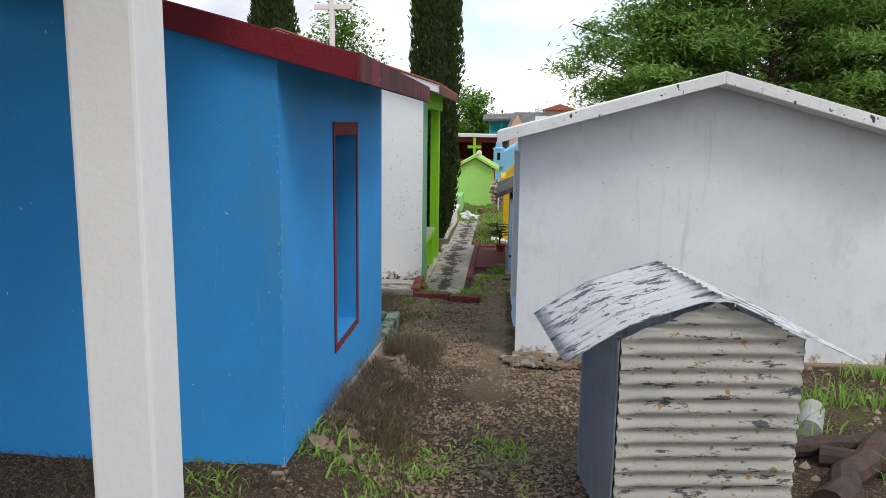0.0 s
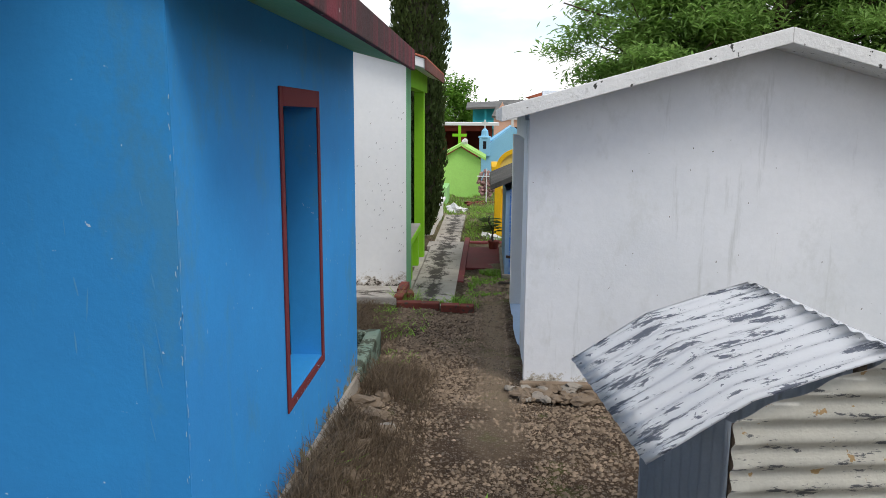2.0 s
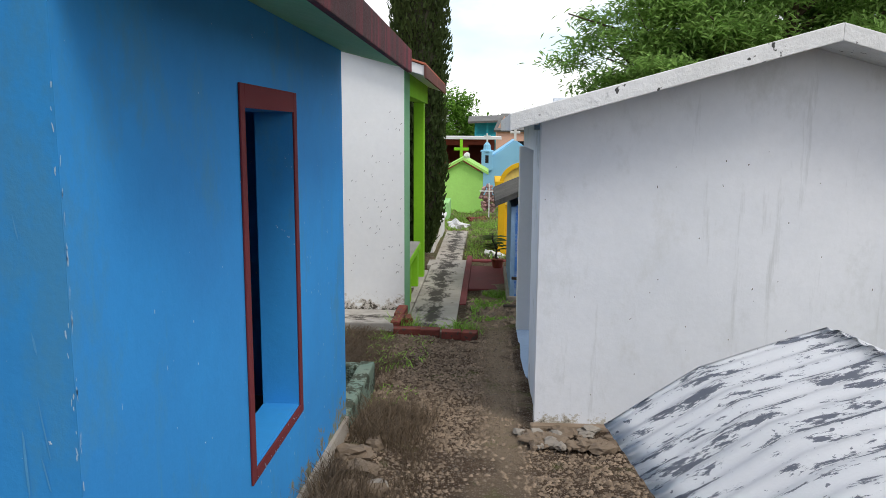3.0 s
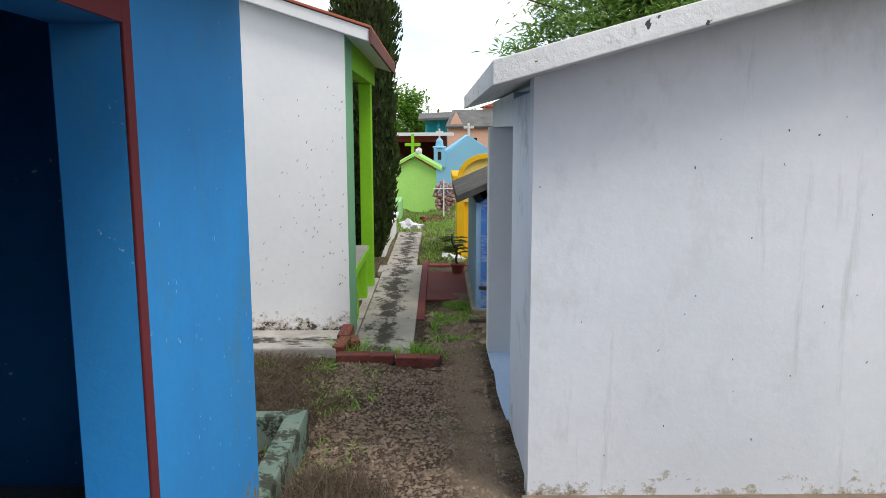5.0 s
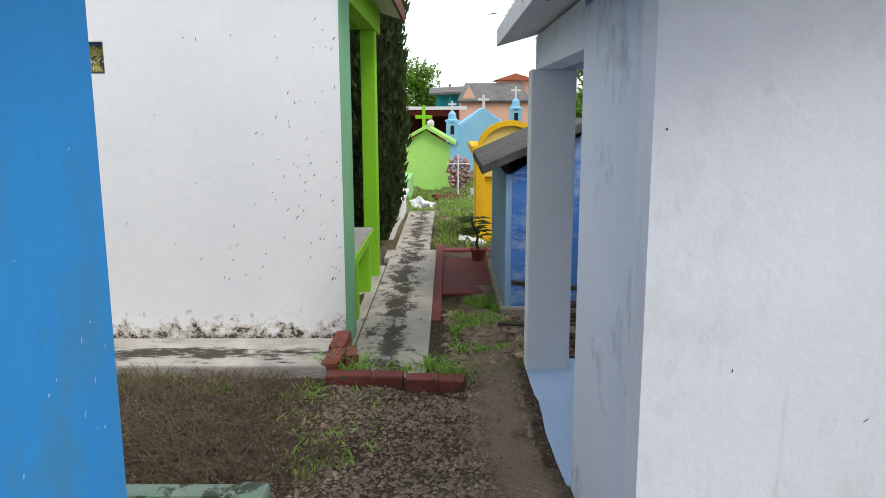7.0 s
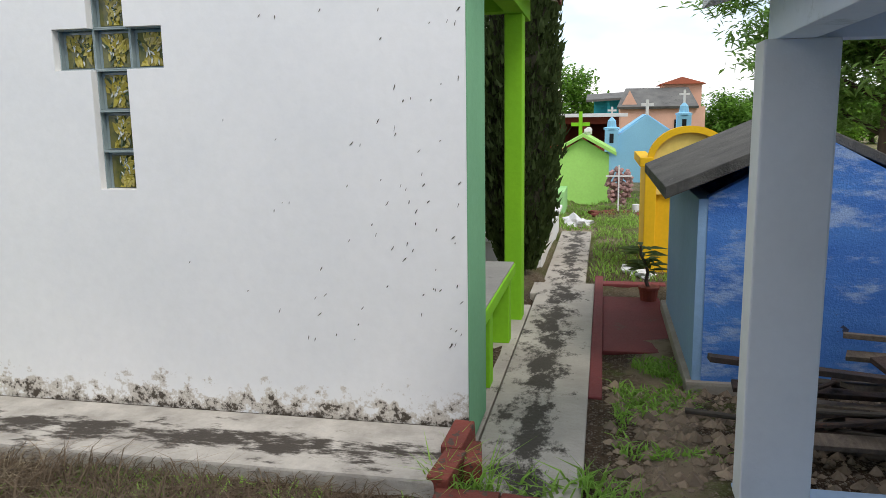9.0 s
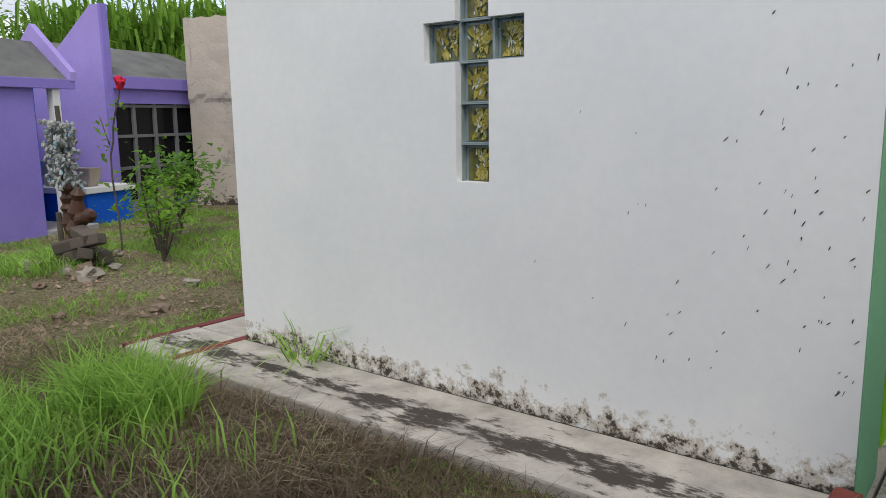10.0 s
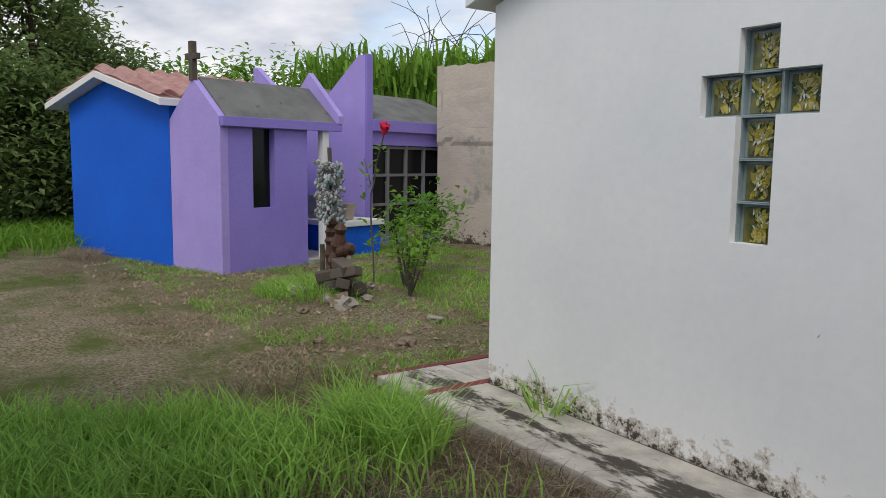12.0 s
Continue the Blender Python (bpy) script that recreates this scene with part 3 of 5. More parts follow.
    flecks("edge_chips", h, CHIP_PALE, 30, lambda g: ((X - 0.002 - abs(g.gauss(0, 0.003)), 3.4275, -0.3 + 1.8 * g.random() ** 1.3), False), 7, (0.004, 0.014), (0.0008, 0.002), (1.4, 1.75), "worn pale corner edge")
    flecks("scrapes", h, SCRAPE, 12, lambda g: ((X - 0.06 - 0.35 * g.random() ** 1.5, 3.4275, 0.0 + 1.2 * g.random()), False), 8, (0.02, 0.09), (0.0015, 0.0035), (1.45, 1.85), "faint rubbed scrapes in the paint")
    flecks("sill_chips", w, CHIP_PALE, 26, lambda g: ((X + 0.0115, g.uniform(wy0 - 0.04, wy1 + 0.04), wz0 - g.random() * 0.05), True), 9, (0.003, 0.009), (0.001, 0.003), (0.0, 3.1), "pale chips along the sill")
    p = thing("porch_post", (-1.13, 2.18, -0.3), "white painted square concrete post with chipped edges", "post")
    part("shaft", box(-1.23, -1.03, 2.085, 2.285, -0.3, 2.35, 0.012), WHITE_PAINT, p)
    # Unseen roof slab with a second post, added to shade the blue front wall.
    part("porch_roof", box(-4.6, -0.98, 0.9, 3.2, 2.35, 2.45, 0.01), PLAIN_CONC, p)
    part("shaft", box(-4.4, -4.2, 2.085, 2.285, -0.3, 2.35, 0.012), WHITE_PAINT, p)
    part("base", box(-1.25, -1.01, 2.065, 2.305, -0.35, -0.05, 0.012), PLAIN_CONC, p)


blue_house()


# ---- white tomb house with the open porch ----
def white_house():
    h = thing("tomb_house", (1.8, 8.2, -0.65), "whitewashed tomb house with a chipped white roof edge", "tomb house")
    x0, x1, y0 = 0.145, 3.44, 6.83
    part("front_wall", gable(x0, x1, -0.9, 1.418, 1.866, y0, y0 + 0.14), WHITE, h)
    part("side_wall", box(x0 + 0.02, x0 + 0.16, y0 + 0.14, 7.97, -0.9, 1.36, 0.008), WHITE_SIDE, h, "pale bluish white side wall")
    part("side_wall", box(x1 - 0.16, x1 - 0.02, y0 + 0.14, 9.6, -0.9, 1.36, 0.008), WHITE_SIDE, h)
    part("partition_wall", box(x0 + 0.16, x1 - 0.16, 7.85, 7.97, -0.9, 1.6, 0), WHITE_SIDE, h)
    part("pillar", box(x0 - 0.022, x0 + 0.245, 9.46, 9.625, -0.66, 1.2, 0.01), WHITE_PAINT, h, "bare grey white corner pillar")
    part("lintel", box(x0 + 0.02, x0 + 0.16, 7.97, 9.62, 1.2, 1.4, 0.006), WHITE_SIDE, h)
    part("lintel", box(x0 + 0.16, x1 - 0.16, 9.5, 9.62, 1.2, 1.55, 0.006), WHITE_SIDE, h)
    part("porch_floor", box(x0 - 0.02, x1 - 0.16, 7.97, 9.68, -0.95, -0.635, 0.01), FLOOR_BLUE, h, "pale blue painted cement floor")
    xe, ze, xr, zr = -0.065, 1.45, 1.78, 1.96
    r = part("roof", roof_half(xe, ze, xr, zr, 6.46, 9.75, 0.1), ROOF_WHITE, h, "white concrete slab with black chips")
    part("roof", roof_half(2 * xr - xe, ze, xr, zr, 6.46, 9.75, 0.1), ROOF_WHITE, h)
    flecks("pits", h, STICK, 34, lambda g: ((g.uniform(x0 + 0.02, x1 - 0.3), y0 - 0.002, g.uniform(-0.45, 1.3)), False), 15, (0.003, 0.012), (0.0015, 0.004), (0.6, 2.4), "small dark pits and scratches")
    part("footing", box(x0 - 0.03, x1 + 0.1, y0 - 0.05, y0 + 0.02, -0.95, -0.57, 0.02), STONE, h, "broken cement footing")


white_house()


# ---- white tomb house with the glass-block cross ----
def cross_house():
    h = thing("tomb_house", (-2.9, 11.4, -0.6), "white tomb house with lime green posts and orange roof", "tomb house")
    X0, X1, Y = -4.8, -1.058, 9.88
    cx, b = -2.865, 0.203
    zt = 1.40
    L, R = cx - 1.5 * b, cx + 1.5 * b
    l, r_ = cx - 0.5 * b, cx + 0.5 * b
    top, arm0, bot = zt + b, zt - b, zt - 4 * b + 0.01
    D = Y + 0.14
    def ridge(x):
        return 2.53 - 0.29 * abs(x + 2.92)
    outer = [(X0, -0.56), (X1, -0.56), (X1, ridge(X1)), (-2.92, ridge(-2.92)), (X0, ridge(X0))]
    inner = [(l, bot), (r_, bot), (r_, arm0), (R, arm0), (R, zt), (r_, zt), (r_, top), (l, top), (l, zt), (L, zt), (L, arm0), (l, arm0)]
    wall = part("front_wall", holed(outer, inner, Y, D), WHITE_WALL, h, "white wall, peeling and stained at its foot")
    def splash(g):
        return (X1 - 0.03 - 1.0 * g.random() ** 1.7 - (g.random() if g.random() < 0.1 else 0), Y - 0.0022, -0.15 + 1.7 * g.random() ** 1.4), False
    flecks("mud_splash", h, STICK, 80, splash, 77, (0.005, 0.018), (0.0016, 0.0034), (0.7, 1.5), "dark mud splashes on the white wall")
    part("side_wall", box(X1 - 0.12, X1 + 0.004, D, 10.42, -0.68, 2.0, 0.005), SAGE, h, "sage green side wall")
    part("corner_face", box(X1 + 0.001, X1 + 0.006, Y + 0.002, D, -0.66, 1.98, 0), SAGE, h)
    part("side_wall", box(X0, X0 + 0.12, D, 12.9, -0.6, 2.0, 0.005), WHITE_PAINT, h)
    part("lintel", box(X1 - 0.14, X1, 10.42, 12.95, 1.72, 2.0, 0.005), LIME, h, "lime green lintel")
    part("post", box(X1 - 0.15, X1 - 0.01, 12.42, 12.62, -0.72, 1.72, 0.01), LIME, h, "lime green post")
    part("lintel", box(X0 + 0.12, X1 - 0.14, 12.45, 12.6, 1.74, 2.1, 0.005), LIME, h)
    part("porch_floor", box(X0, X1 + 0.02, D, 12.95, -0.9, -0.69, 0.008), CONCRETE, h)
    r = part("roof", roof_half(-0.84, 1.99, -2.92, 2.66, 9.74, 13.15, 0.1), WHITE_PAINT, h, "orange roof slab with white soffit")
    part("roof", roof_half(-4.95, 2.08, -2.92, 2.66, 9.74, 13.15, 0.1), WHITE_PAINT, h)
    for xa, za in ((-0.82, 2.012), (-4.97, 2.105)):
        part("roof_cover", roof_half(xa, za, -2.92, 2.69, 9.72, 13.17, 0.022), ROOF_ORANGE, r, "faded orange covering")
    part("eave_edge", box(-0.838, -0.815, 9.722, 13.16, 1.87, 1.99, 0.004), MAROON_EDGE, r, "weathered maroon edge")
    # cross on the ridge
    c = thing("roof_cross", (-2.9, 12.8, 2.6), "plain white cross standing on the roof ridge", "cross")
    part("upright", box(-2.94, -2.86, 12.77, 12.83, 2.6, 3.82, 0.008), WHITE_PAINT, c)
    part("crossbar", box(-3.2, -2.94, 12.772, 12.828, 3.35, 3.43, 0.008), WHITE_PAINT, c)
    part("crossbar", box(-2.86, -2.6, 12.772, 12.828, 3.35, 3.43, 0.008), WHITE_PAINT, c)
    # glass blocks, one by one
    w = thing("window_1", (cx, Y, bot), "cross-shaped window of yellow flowered glass blocks", "window", kind="structure")
    cells = [(0, 0)] + [(i, 1) for i in (-1, 0, 1)] + [(0, 2), (0, 3), (0, 4)]
    for i, j in cells:
        x0, z1 = cx + (i - 0.5) * b, top - j * b
        e = 0.007
        blk = part("glass_block", box(x0 + e, x0 + b - e, Y + 0.075, Y + 0.12, z1 - b + e, z1 - e, 0.004), BLOCK_RIM, w)
        part("backing", box(x0 + 0.028, x0 + b - 0.014, Y + 0.07, Y + 0.0745, z1 - b + 0.014, z1 - 0.022, 0.001), BLOCK, blk, "olive glass core")
        rng = random.Random(i * 7 + j * 31 + 100)
        # GLINT strips are highlights on the glass, put in as pale colour.
        for tone, count, ln, wd in ((PETAL, 30, 0.07, 0.013), (PETAL_DARK, 11, 0.06, 0.008), (GLINT, 8, 0.035, 0.005)):
            pv, pf = [], []
            for _ in range(count):
                cu, cw = x0 + b * rng.uniform(0.36, 0.7), z1 - b * rng.uniform(0.35, 0.75)
                t = rng.choice((0.5, 0.9, 1.2, 1.57, 1.9, 2.3, 4.4, 4.7, 5.0)) + rng.uniform(-0.2, 0.2)
                d, s_ = rng.uniform(0.0, 0.045), ln * rng.uniform(0.6, 1.15)
                dy = Y + 0.068 - rng.random() * 0.006 - (0.004 if tone is GLINT else 0)
                i0 = len(pv)
                for f, q in ((0, 0), (0.3, 1), (0.7, 0.8), (1, 0), (0.7, -0.8), (0.3, -1)):
                    px, pz = cu + math.cos(t) * (d + f * s_) - math.sin(t) * q * wd, cw + math.sin(t) * (d + f * s_) + math.cos(t) * q * wd
                    pv.append((min(max(px, x0 + 0.03), x0 + b - 0.016), dy - 0.004 * (1 - abs(q)), min(max(pz, z1 - b + 0.016), z1 - 0.024)))
                pf.append(tuple(range(i0, i0 + 6)))
            ob = from_arrays("petals", pv, pf, tone)
            ob.parent = blk
            tagged(ob, kind="stuff")
        for a in ((x0, x0 + e, z1 - b, z1), (x0 + b - e, x0 + b, z1 - b, z1)):
            part("joint", box(a[0], a[1], Y + 0.045, Y + 0.12, a[2], a[3], 0.003), BLOCK_RIM, blk)
        for a in ((z1 - b, z1 - b + e), (z1 - e, z1)):
            part("joint", box(x0 + e, x0 + b - e, Y + 0.035, Y + 0.12, a[0], a[1], 0.002), BLOCK_RIM, blk)
    # bench in the porch
    s = thing("bench", (-1.2, 11.2, -0.69), "lime green masonry bench with a worn concrete seat", "bench")
    part("seat", box(-1.5, X1 + 0.0, 10.43, 11.9, -0.2, -0.12, 0.008), LIME, s)
    part("seat_top", box(-1.49, X1 - 0.01, 10.44, 11.89, -0.12, -0.108, 0.003), PLAIN_CONC, s, "worn concrete top")
    for y in (10.8, 11.75):
        part("leg", box(-1.48, X1 - 0.03, y, y + 0.13, -0.69, -0.2, 0.006), LIME, s)
    # apron slab before the wall, with red stripe
    a = tagged(part("pavement", box(-5.35, -1.1, 9.3, Y - 0.014, -0.75, -0.552, 0.015), SLAB), "blackened white cement apron beside the wall", "pavement", kind="structure")
    part("stripe", box(-4.86, -4.78, 9.31, Y + 0.05, -0.556, -0.551, 0), RED_CEMENT, a, "red painted stripe")
    part("stripe", box(-5.4, -5.33, 9.31, Y + 0.6, -0.6, -0.551, 0), RED_CEMENT, a, "red painted stripe")
    part("side_slab", box(-5.33, -4.8, Y + 0.001, 12.9, -0.75, -0.557, 0.01), SLAB, a)


cross_house()


# ---- path, red cement, kerbs ----
def paths():
    p = tagged(part("path_slab", box(-1.02, -0.5, 9.38, 13.45, -0.95, -0.66, 0.012), CONCRETE), "blackened cement footpath slab", "path", kind="structure")
    part("step", box(-1.1, -0.48, 13.45, 13.95, -0.95, -0.70, 0.012), CONCRETE, p)
    part("red_edge", box(-0.5, -0.42, 10.7, 14.2, -0.95, -0.668, 0.01), RED_CEMENT, p, "red cement edging")
    q = tagged(part("path_slab", box(-1.05, -0.6, 14.2, 18.2, -1.1, -0.8, 0.012), CONCRETE), "old cracked cement footpath slab", "path", kind="structure")
    part("red_edge", box(-1.05, -0.5, 14.1, 14.2, -1.0, -0.775, 0.008), RED_CEMENT, q, "red cement edging")
    tagged(part("red_slab", box(-0.42, 0.08, 11.7, 13.4, -0.95, -0.695, 0.012), RED_CEMENT), "worn red cement floor slab beside the path", "slab", kind="structure")
    tagged(part("red_kerb", box(-0.42, 0.2, 14.15, 14.3, -1.0, -0.74, 0.012), RED_CEMENT), "low red cement kerb", "kerb", kind="structure")
    k = thing("grave_kerb", (-1.6, 6.9, -0.5), "mossy green concrete grave kerb on the ground", "grave kerb")
    part("kerb_side", box(-1.145, -1.03, 6.36, 7.56, -0.75, -0.4, 0.02), MOSSY, k)
    part("kerb_side", box(-2.6, -1.145, 7.46, 7.56, -0.75, -0.41, 0.02), MOSSY, k)
    part("kerb_side", box(-2.71, -2.6, 6.36, 7.56, -0.75, -0.41, 0.02), MOSSY, k)


paths()


def red_bricks():
    e = thing("brick_edging", (-0.7, 9.25, -0.6), "row of red painted bricks edging the path", "brick edging")
    def brick(x, y, z, lx, ly, lz, rz=0.0, rx=0.0):
        bm = box(-lx / 2, lx / 2, -ly / 2, ly / 2, -lz / 2, lz / 2, 0.012)
        for v in bm.verts:
            v.co += Vector((1, 1, 1)) * 0.006 * noise.noise(v.co * 9 + Vector((x * 5, y * 3, 0)))
        bm.transform(pose(x, y, z, rx, 0, rz))
        part("brick", bm, BRICK_RED, e)
    brick(-0.96, 9.24, -0.62, 0.27, 0.13, 0.085, 2)
    brick(-0.73, 9.235, -0.62, 0.19, 0.13, 0.08, -3)
    brick(-0.52, 9.23, -0.635, 0.2, 0.12, 0.085, 4)
    brick(-0.34, 9.22, -0.64, 0.15, 0.13, 0.09, -7)
    brick(-1.075, 9.43, -0.6, 0.1, 0.26, 0.14, -8, 4)
    brick(-1.07, 9.68, -0.57, 0.1, 0.24, 0.15, -5, 8)
    brick(-0.99, 9.6, -0.6, 0.08, 0.3, 0.1, 10, -6)


red_bricks()


# ---- corrugated zinc shed ----
def shed():
    s = thing("zinc_shed", (1.0, 3.9, -0.45), "small candle shed of peeling white corrugated zinc sheets", "shed", turn=6.5)
    # own axes: x across, y along the ridge; front face at y = 0
    m = pose(1.0, 3.52, 0, 0, 0, 6.5)
    inv = s.matrix_basis.inverted() @ m
    def add(name, bm, material, label=""):
        bm.transform(inv)
        return part(name, bm, material, s, label, local=True)
    n = 11
    for a, c, lab in ((-0.435, 0.435, "white painted front sheet with rust spots"),):
        bm = corrugated((a, 0, -0.5), (c - a, 0, 0), (0, 0, 1.24), 17, (0, -1, 0), 0.012)
        # cut the sheet to the gable
        for sx in (-1, 1):
            bmesh.ops.bisect_plane(bm, geom=bm.verts[:] + bm.edges[:] + bm.faces[:], plane_co=(0, 0, 0.705), plane_no=(sx * 0.4, 0, 1), clear_outer=True)
        add("front_sheet", bm, ZINC_FRONT, lab)
    add("side_sheet", corrugated((-0.44, 0.01, -0.5), (0, 0, 1.02), (0, 0.78, 0), 10, (-1, 0, 0), 0.009), ZINC_GREY, "bare grey side sheet")
    add("side_sheet", corrugated((0.44, 0.01, -0.5), (0, 0, 1.02), (0, 0.78, 0), 10, (1, 0, 0), 0.009), ZINC_GREY, "bare grey side sheet")
    bm = corrugated((-0.43, 0.79, -0.5), (0, 0, 1.02), (0.86, 0, 0), 11, (0, 1, 0), 0.009)
    add("back_sheet", bm, ZINC_GREY)
    # two roof sheets, waves running down the slope
    for sx in (-1, 1):
        bm = corrugated((0, -0.06, 0.742), (sx * 0.71, 0, -0.315), (0, 0.95, 0), 11, (sx * 0.4, 0, 1), 0.006, 0.05 if sx < 0 else 0.0)
        add("roof_sheet", bm, ZINC, "white painted roof sheet, paint peeling in streaks")
    for x in (-0.41, 0.41):
        for y in (0.03, 0.74):
            add("corner_post", box(x - 0.02, x + 0.02, y - 0.02 + 0.01, y + 0.02, -0.5, 0.5, 0.003), OLD_WOOD)


shed()


# ---- worn blue tomb with a black slab roof ----
def blue_tomb():
    h = thing("tomb", (0.75, 11.7, -0.7), "worn royal blue tomb with a blackened slab roof", "tomb")
    part("front_wall", gable(0.15, 1.35, -0.9, 0.47, 0.8, 10.95, 11.05), WORN_BLUE, h)
    part("side_wall", box(0.1, 0.2, 11.05, 12.9, -0.9, 0.46, 0.005), PALE_BLUE, h, "pale blue side wall")
    part("corner_strip", box(0.098, 0.15, 10.955, 11.05, -0.9, 0.46, 0), PALE_BLUE, h)
    part("side_wall", box(1.25, 1.35, 11.05, 12.9, -0.9, 0.46, 0.005), WORN_BLUE, h)
    part("back_wall", gable(0.13, 1.35, -0.9, 0.47, 0.8, 12.9, 13.0), WORN_BLUE, h)
    part("roof", roof_half(-0.1, 0.54, 0.74, 0.9, 10.82, 13.05, 0.07), DARK_ROOF, h)
    part("roof", roof_half(1.5, 0.5, 0.75, 0.86, 11.0, 13.05, 0.06), DARK_ROOF, h)
    part("plinth", box(0.06, 1.4, 10.92, 13.02, -0.95, -0.62, 0.02), STONE_PALE, h)
    # lumber lying between the houses
    rng = random.Random(21)
    for i in range(13):
        x, y = 0.95 + rng.uniform(-0.1, 0.7), 10.0 + rng.uniform(0, 0.75)
        z = -0.66 + 0.2 * ease(9.9, 10.8, y) + 0.022 * i
        bm = box(-rng.uniform(0.5, 0.85), rng.uniform(0.5, 0.85), -rng.uniform(0.025, 0.075), rng.uniform(0.025, 0.075), -0.014, 0.014, 0.004)
        bm.transform(pose(x, y, z, rng.uniform(-14, 14), rng.uniform(-5, 5), rng.uniform(-24, 20)))
        tagged(part("plank", bm, OLD_WOOD if i % 3 else LOG), "weathered grey plank lying on the lumber pile", "plank", "lumber pile")
    for i in range(16):
        x, y, a, ln = 0.55 + rng.uniform(0, 1.0), 9.85 + rng.uniform(0, 0.8), rng.uniform(-0.5, 0.6), rng.uniform(0.25, 0.7)
        z = -0.62 + rng.uniform(0, 0.25)
        bm = rod((x - ln * math.cos(a), y - ln * math.sin(a), z - 0.05), (x + ln * math.cos(a), y + ln * math.sin(a), z + rng.uniform(-0.04, 0.08)), rng.uniform(0.012, 0.03), 0.01, 7, None, 0.012)
        tagged(part("branch", bm, STICK if i % 2 else LOG), "dark dry branch lying on the lumber pile", "branch", "lumber pile")


blue_tomb()


def latin_cross(name, x, y, z, h, w, t, material, label, arm=0.68):
    c = thing(name, (x, y, z), label, "cross")
    part("upright", box(x - t, x + t, y - t, y + t, z, z + h, t * 0.2), material, c)
    part("crossbar", box(x - w / 2, x - t, y - t * 0.9, y + t * 0.9, z + h * arm - t, z + h * arm + t, t * 0.2), material, c)
    part("crossbar", box(x + t, x + w / 2, y - t * 0.9, y + t * 0.9, z + h * arm - t, z + h * arm + t, t * 0.2), material, c)
    return c


# ---- tombs and buildings along the far walk ----
def far_things():
    # yellow arched tomb
    h = thing("tomb", (0.9, 15.6, -0.85), "yellow tomb with an arched gable", "tomb")
    def arch(x0, x1, ze, rise, z0, n=16):
        xc, w = (x0 + x1) / 2, (x1 - x0) / 2
        return [(x0, z0), (x1, z0)] + [(xc + w * math.cos(math.pi * i / n), ze + rise * math.sin(math.pi * i / n)) for i in range(n + 1)]
    part("body", box(0.02, 1.0, 14.95, 16.4, -1.0, 0.45, 0.01), YELLOW, h)
    part("gable", prism(arch(0.08, 0.82, 0.45, 0.33, 0.1), 14.9, 14.95), PALE_YELLOW, h, "pale yellow arched gable")
    n, bm = 18, bmesh.new()
    prof = []
    for i in range(n + 1):
        a = math.pi * i / n
        prof.append((0.45 + 0.43 * math.cos(a), 0.47 + 0.36 * math.sin(a)))
    for i in range(n, -1, -1):
        a = math.pi * i / n
        prof.append((0.45 + 0.37 * math.cos(a), 0.45 + 0.31 * math.sin(a)))
    part("arch_rim", prism(prof, 14.84, 14.96, bm=bm), YELLOW, h, "deep yellow arch moulding")
    part("cornice", box(-0.06, 0.08, 14.82, 16.45, 0.4, 0.5, 0.01), YELLOW, h)
    part("pilaster", box(0.0, 0.12, 14.86, 14.95, -1.0, 0.4, 0.008), YELLOW, h)
    # pistachio tomb with gable roof
    g = thing("tomb", (-0.9, 24.6, -1.05), "pistachio green tomb with a gabled roof", "tomb")
    part("front_wall", gable(-1.52, -0.32, -1.2, 0.1, 0.46, 24.0, 24.15), TOMB_GREEN, g)
    part("body", box(-1.5, -0.34, 24.15, 25.8, -1.2, 0.09, 0.01), TOMB_GREEN2, g)
    part("roof", roof_half(-1.66, 0.16, -0.9, 0.58, 23.85, 25.9, 0.08), TOMB_GREEN, g)
    part("roof", roof_half(-0.16, 0.16, -0.9, 0.58, 23.85, 25.9, 0.08), TOMB_GREEN, g)
    part("finial", lump(-0.8, 24.0, 0.62, 0.09, 0.06, 0.09, 0.3), WHITE_PAINT, g)
    latin_cross("grave_cross", -1.02, 25.9, 0.1, 0.98, 0.46, 0.045, LIME, "lime green cross above the tomb")
    t = thing("tomb", (-1.6, 21.5, -0.95), "low stepped mint green tomb", "tomb")
    part("plinth", box(-2.4, -1.17, 21.2, 22.6, -1.1, -0.48, 0.02), TOMB_GREEN2, t)
    part("headstone", box(-1.72, -1.48, 21.5, 22.5, -0.48, 0.02, 0.02), TOMB_GREEN2, t)
    part("headstone", box(-2.1, -1.8, 21.9, 22.5, -0.48, 0.24, 0.02), TOMB_GREEN, t)
    # white tiled tomb by the path
    w = thing("tomb", (-1.5, 16.5, -0.8), "low white tiled tomb beside the path", "tomb")
    part("body", box(-1.85, -1.12, 15.15, 18.6, -1.05, -0.5, 0.01), WHITE_PAINT, w)
    part("cover", box(-1.89, -1.07, 15.1, 18.65, -0.5, -0.44, 0.012), WHITE_PAINT, w)
    for i in range(3):
        for j in range(2):
            part("tile", box(-1.84 + i * 0.235, -1.62 + i * 0.235, 15.135, 15.15, -0.98 + j * 0.24, -0.76 + j * 0.24, 0.002), WHITE_PAINT, w)
    # flower cross
    c = latin_cross("grave_cross", -0.14, 21.7, -0.95, 0.95, 0.5, 0.014, WHITE_PAINT, "thin white iron cross hung with faded flowers", 0.78)
    f = bmesh.new()
    for i in range(120):
        a, r = random.uniform(0, math.tau), 0.26 * math.sqrt(random.random())
        lump(-0.12 + r * math.cos(a), 21.8 + random.uniform(-0.08, 0.08), -0.4 + 1.35 * r * math.sin(a), 0.045, 0.04, 0.045, 0.5, 1, f)
    tagged(part("wreath", f, FLOWER_PINK), "wreath of faded pink paper flowers on the cross", "wreath")
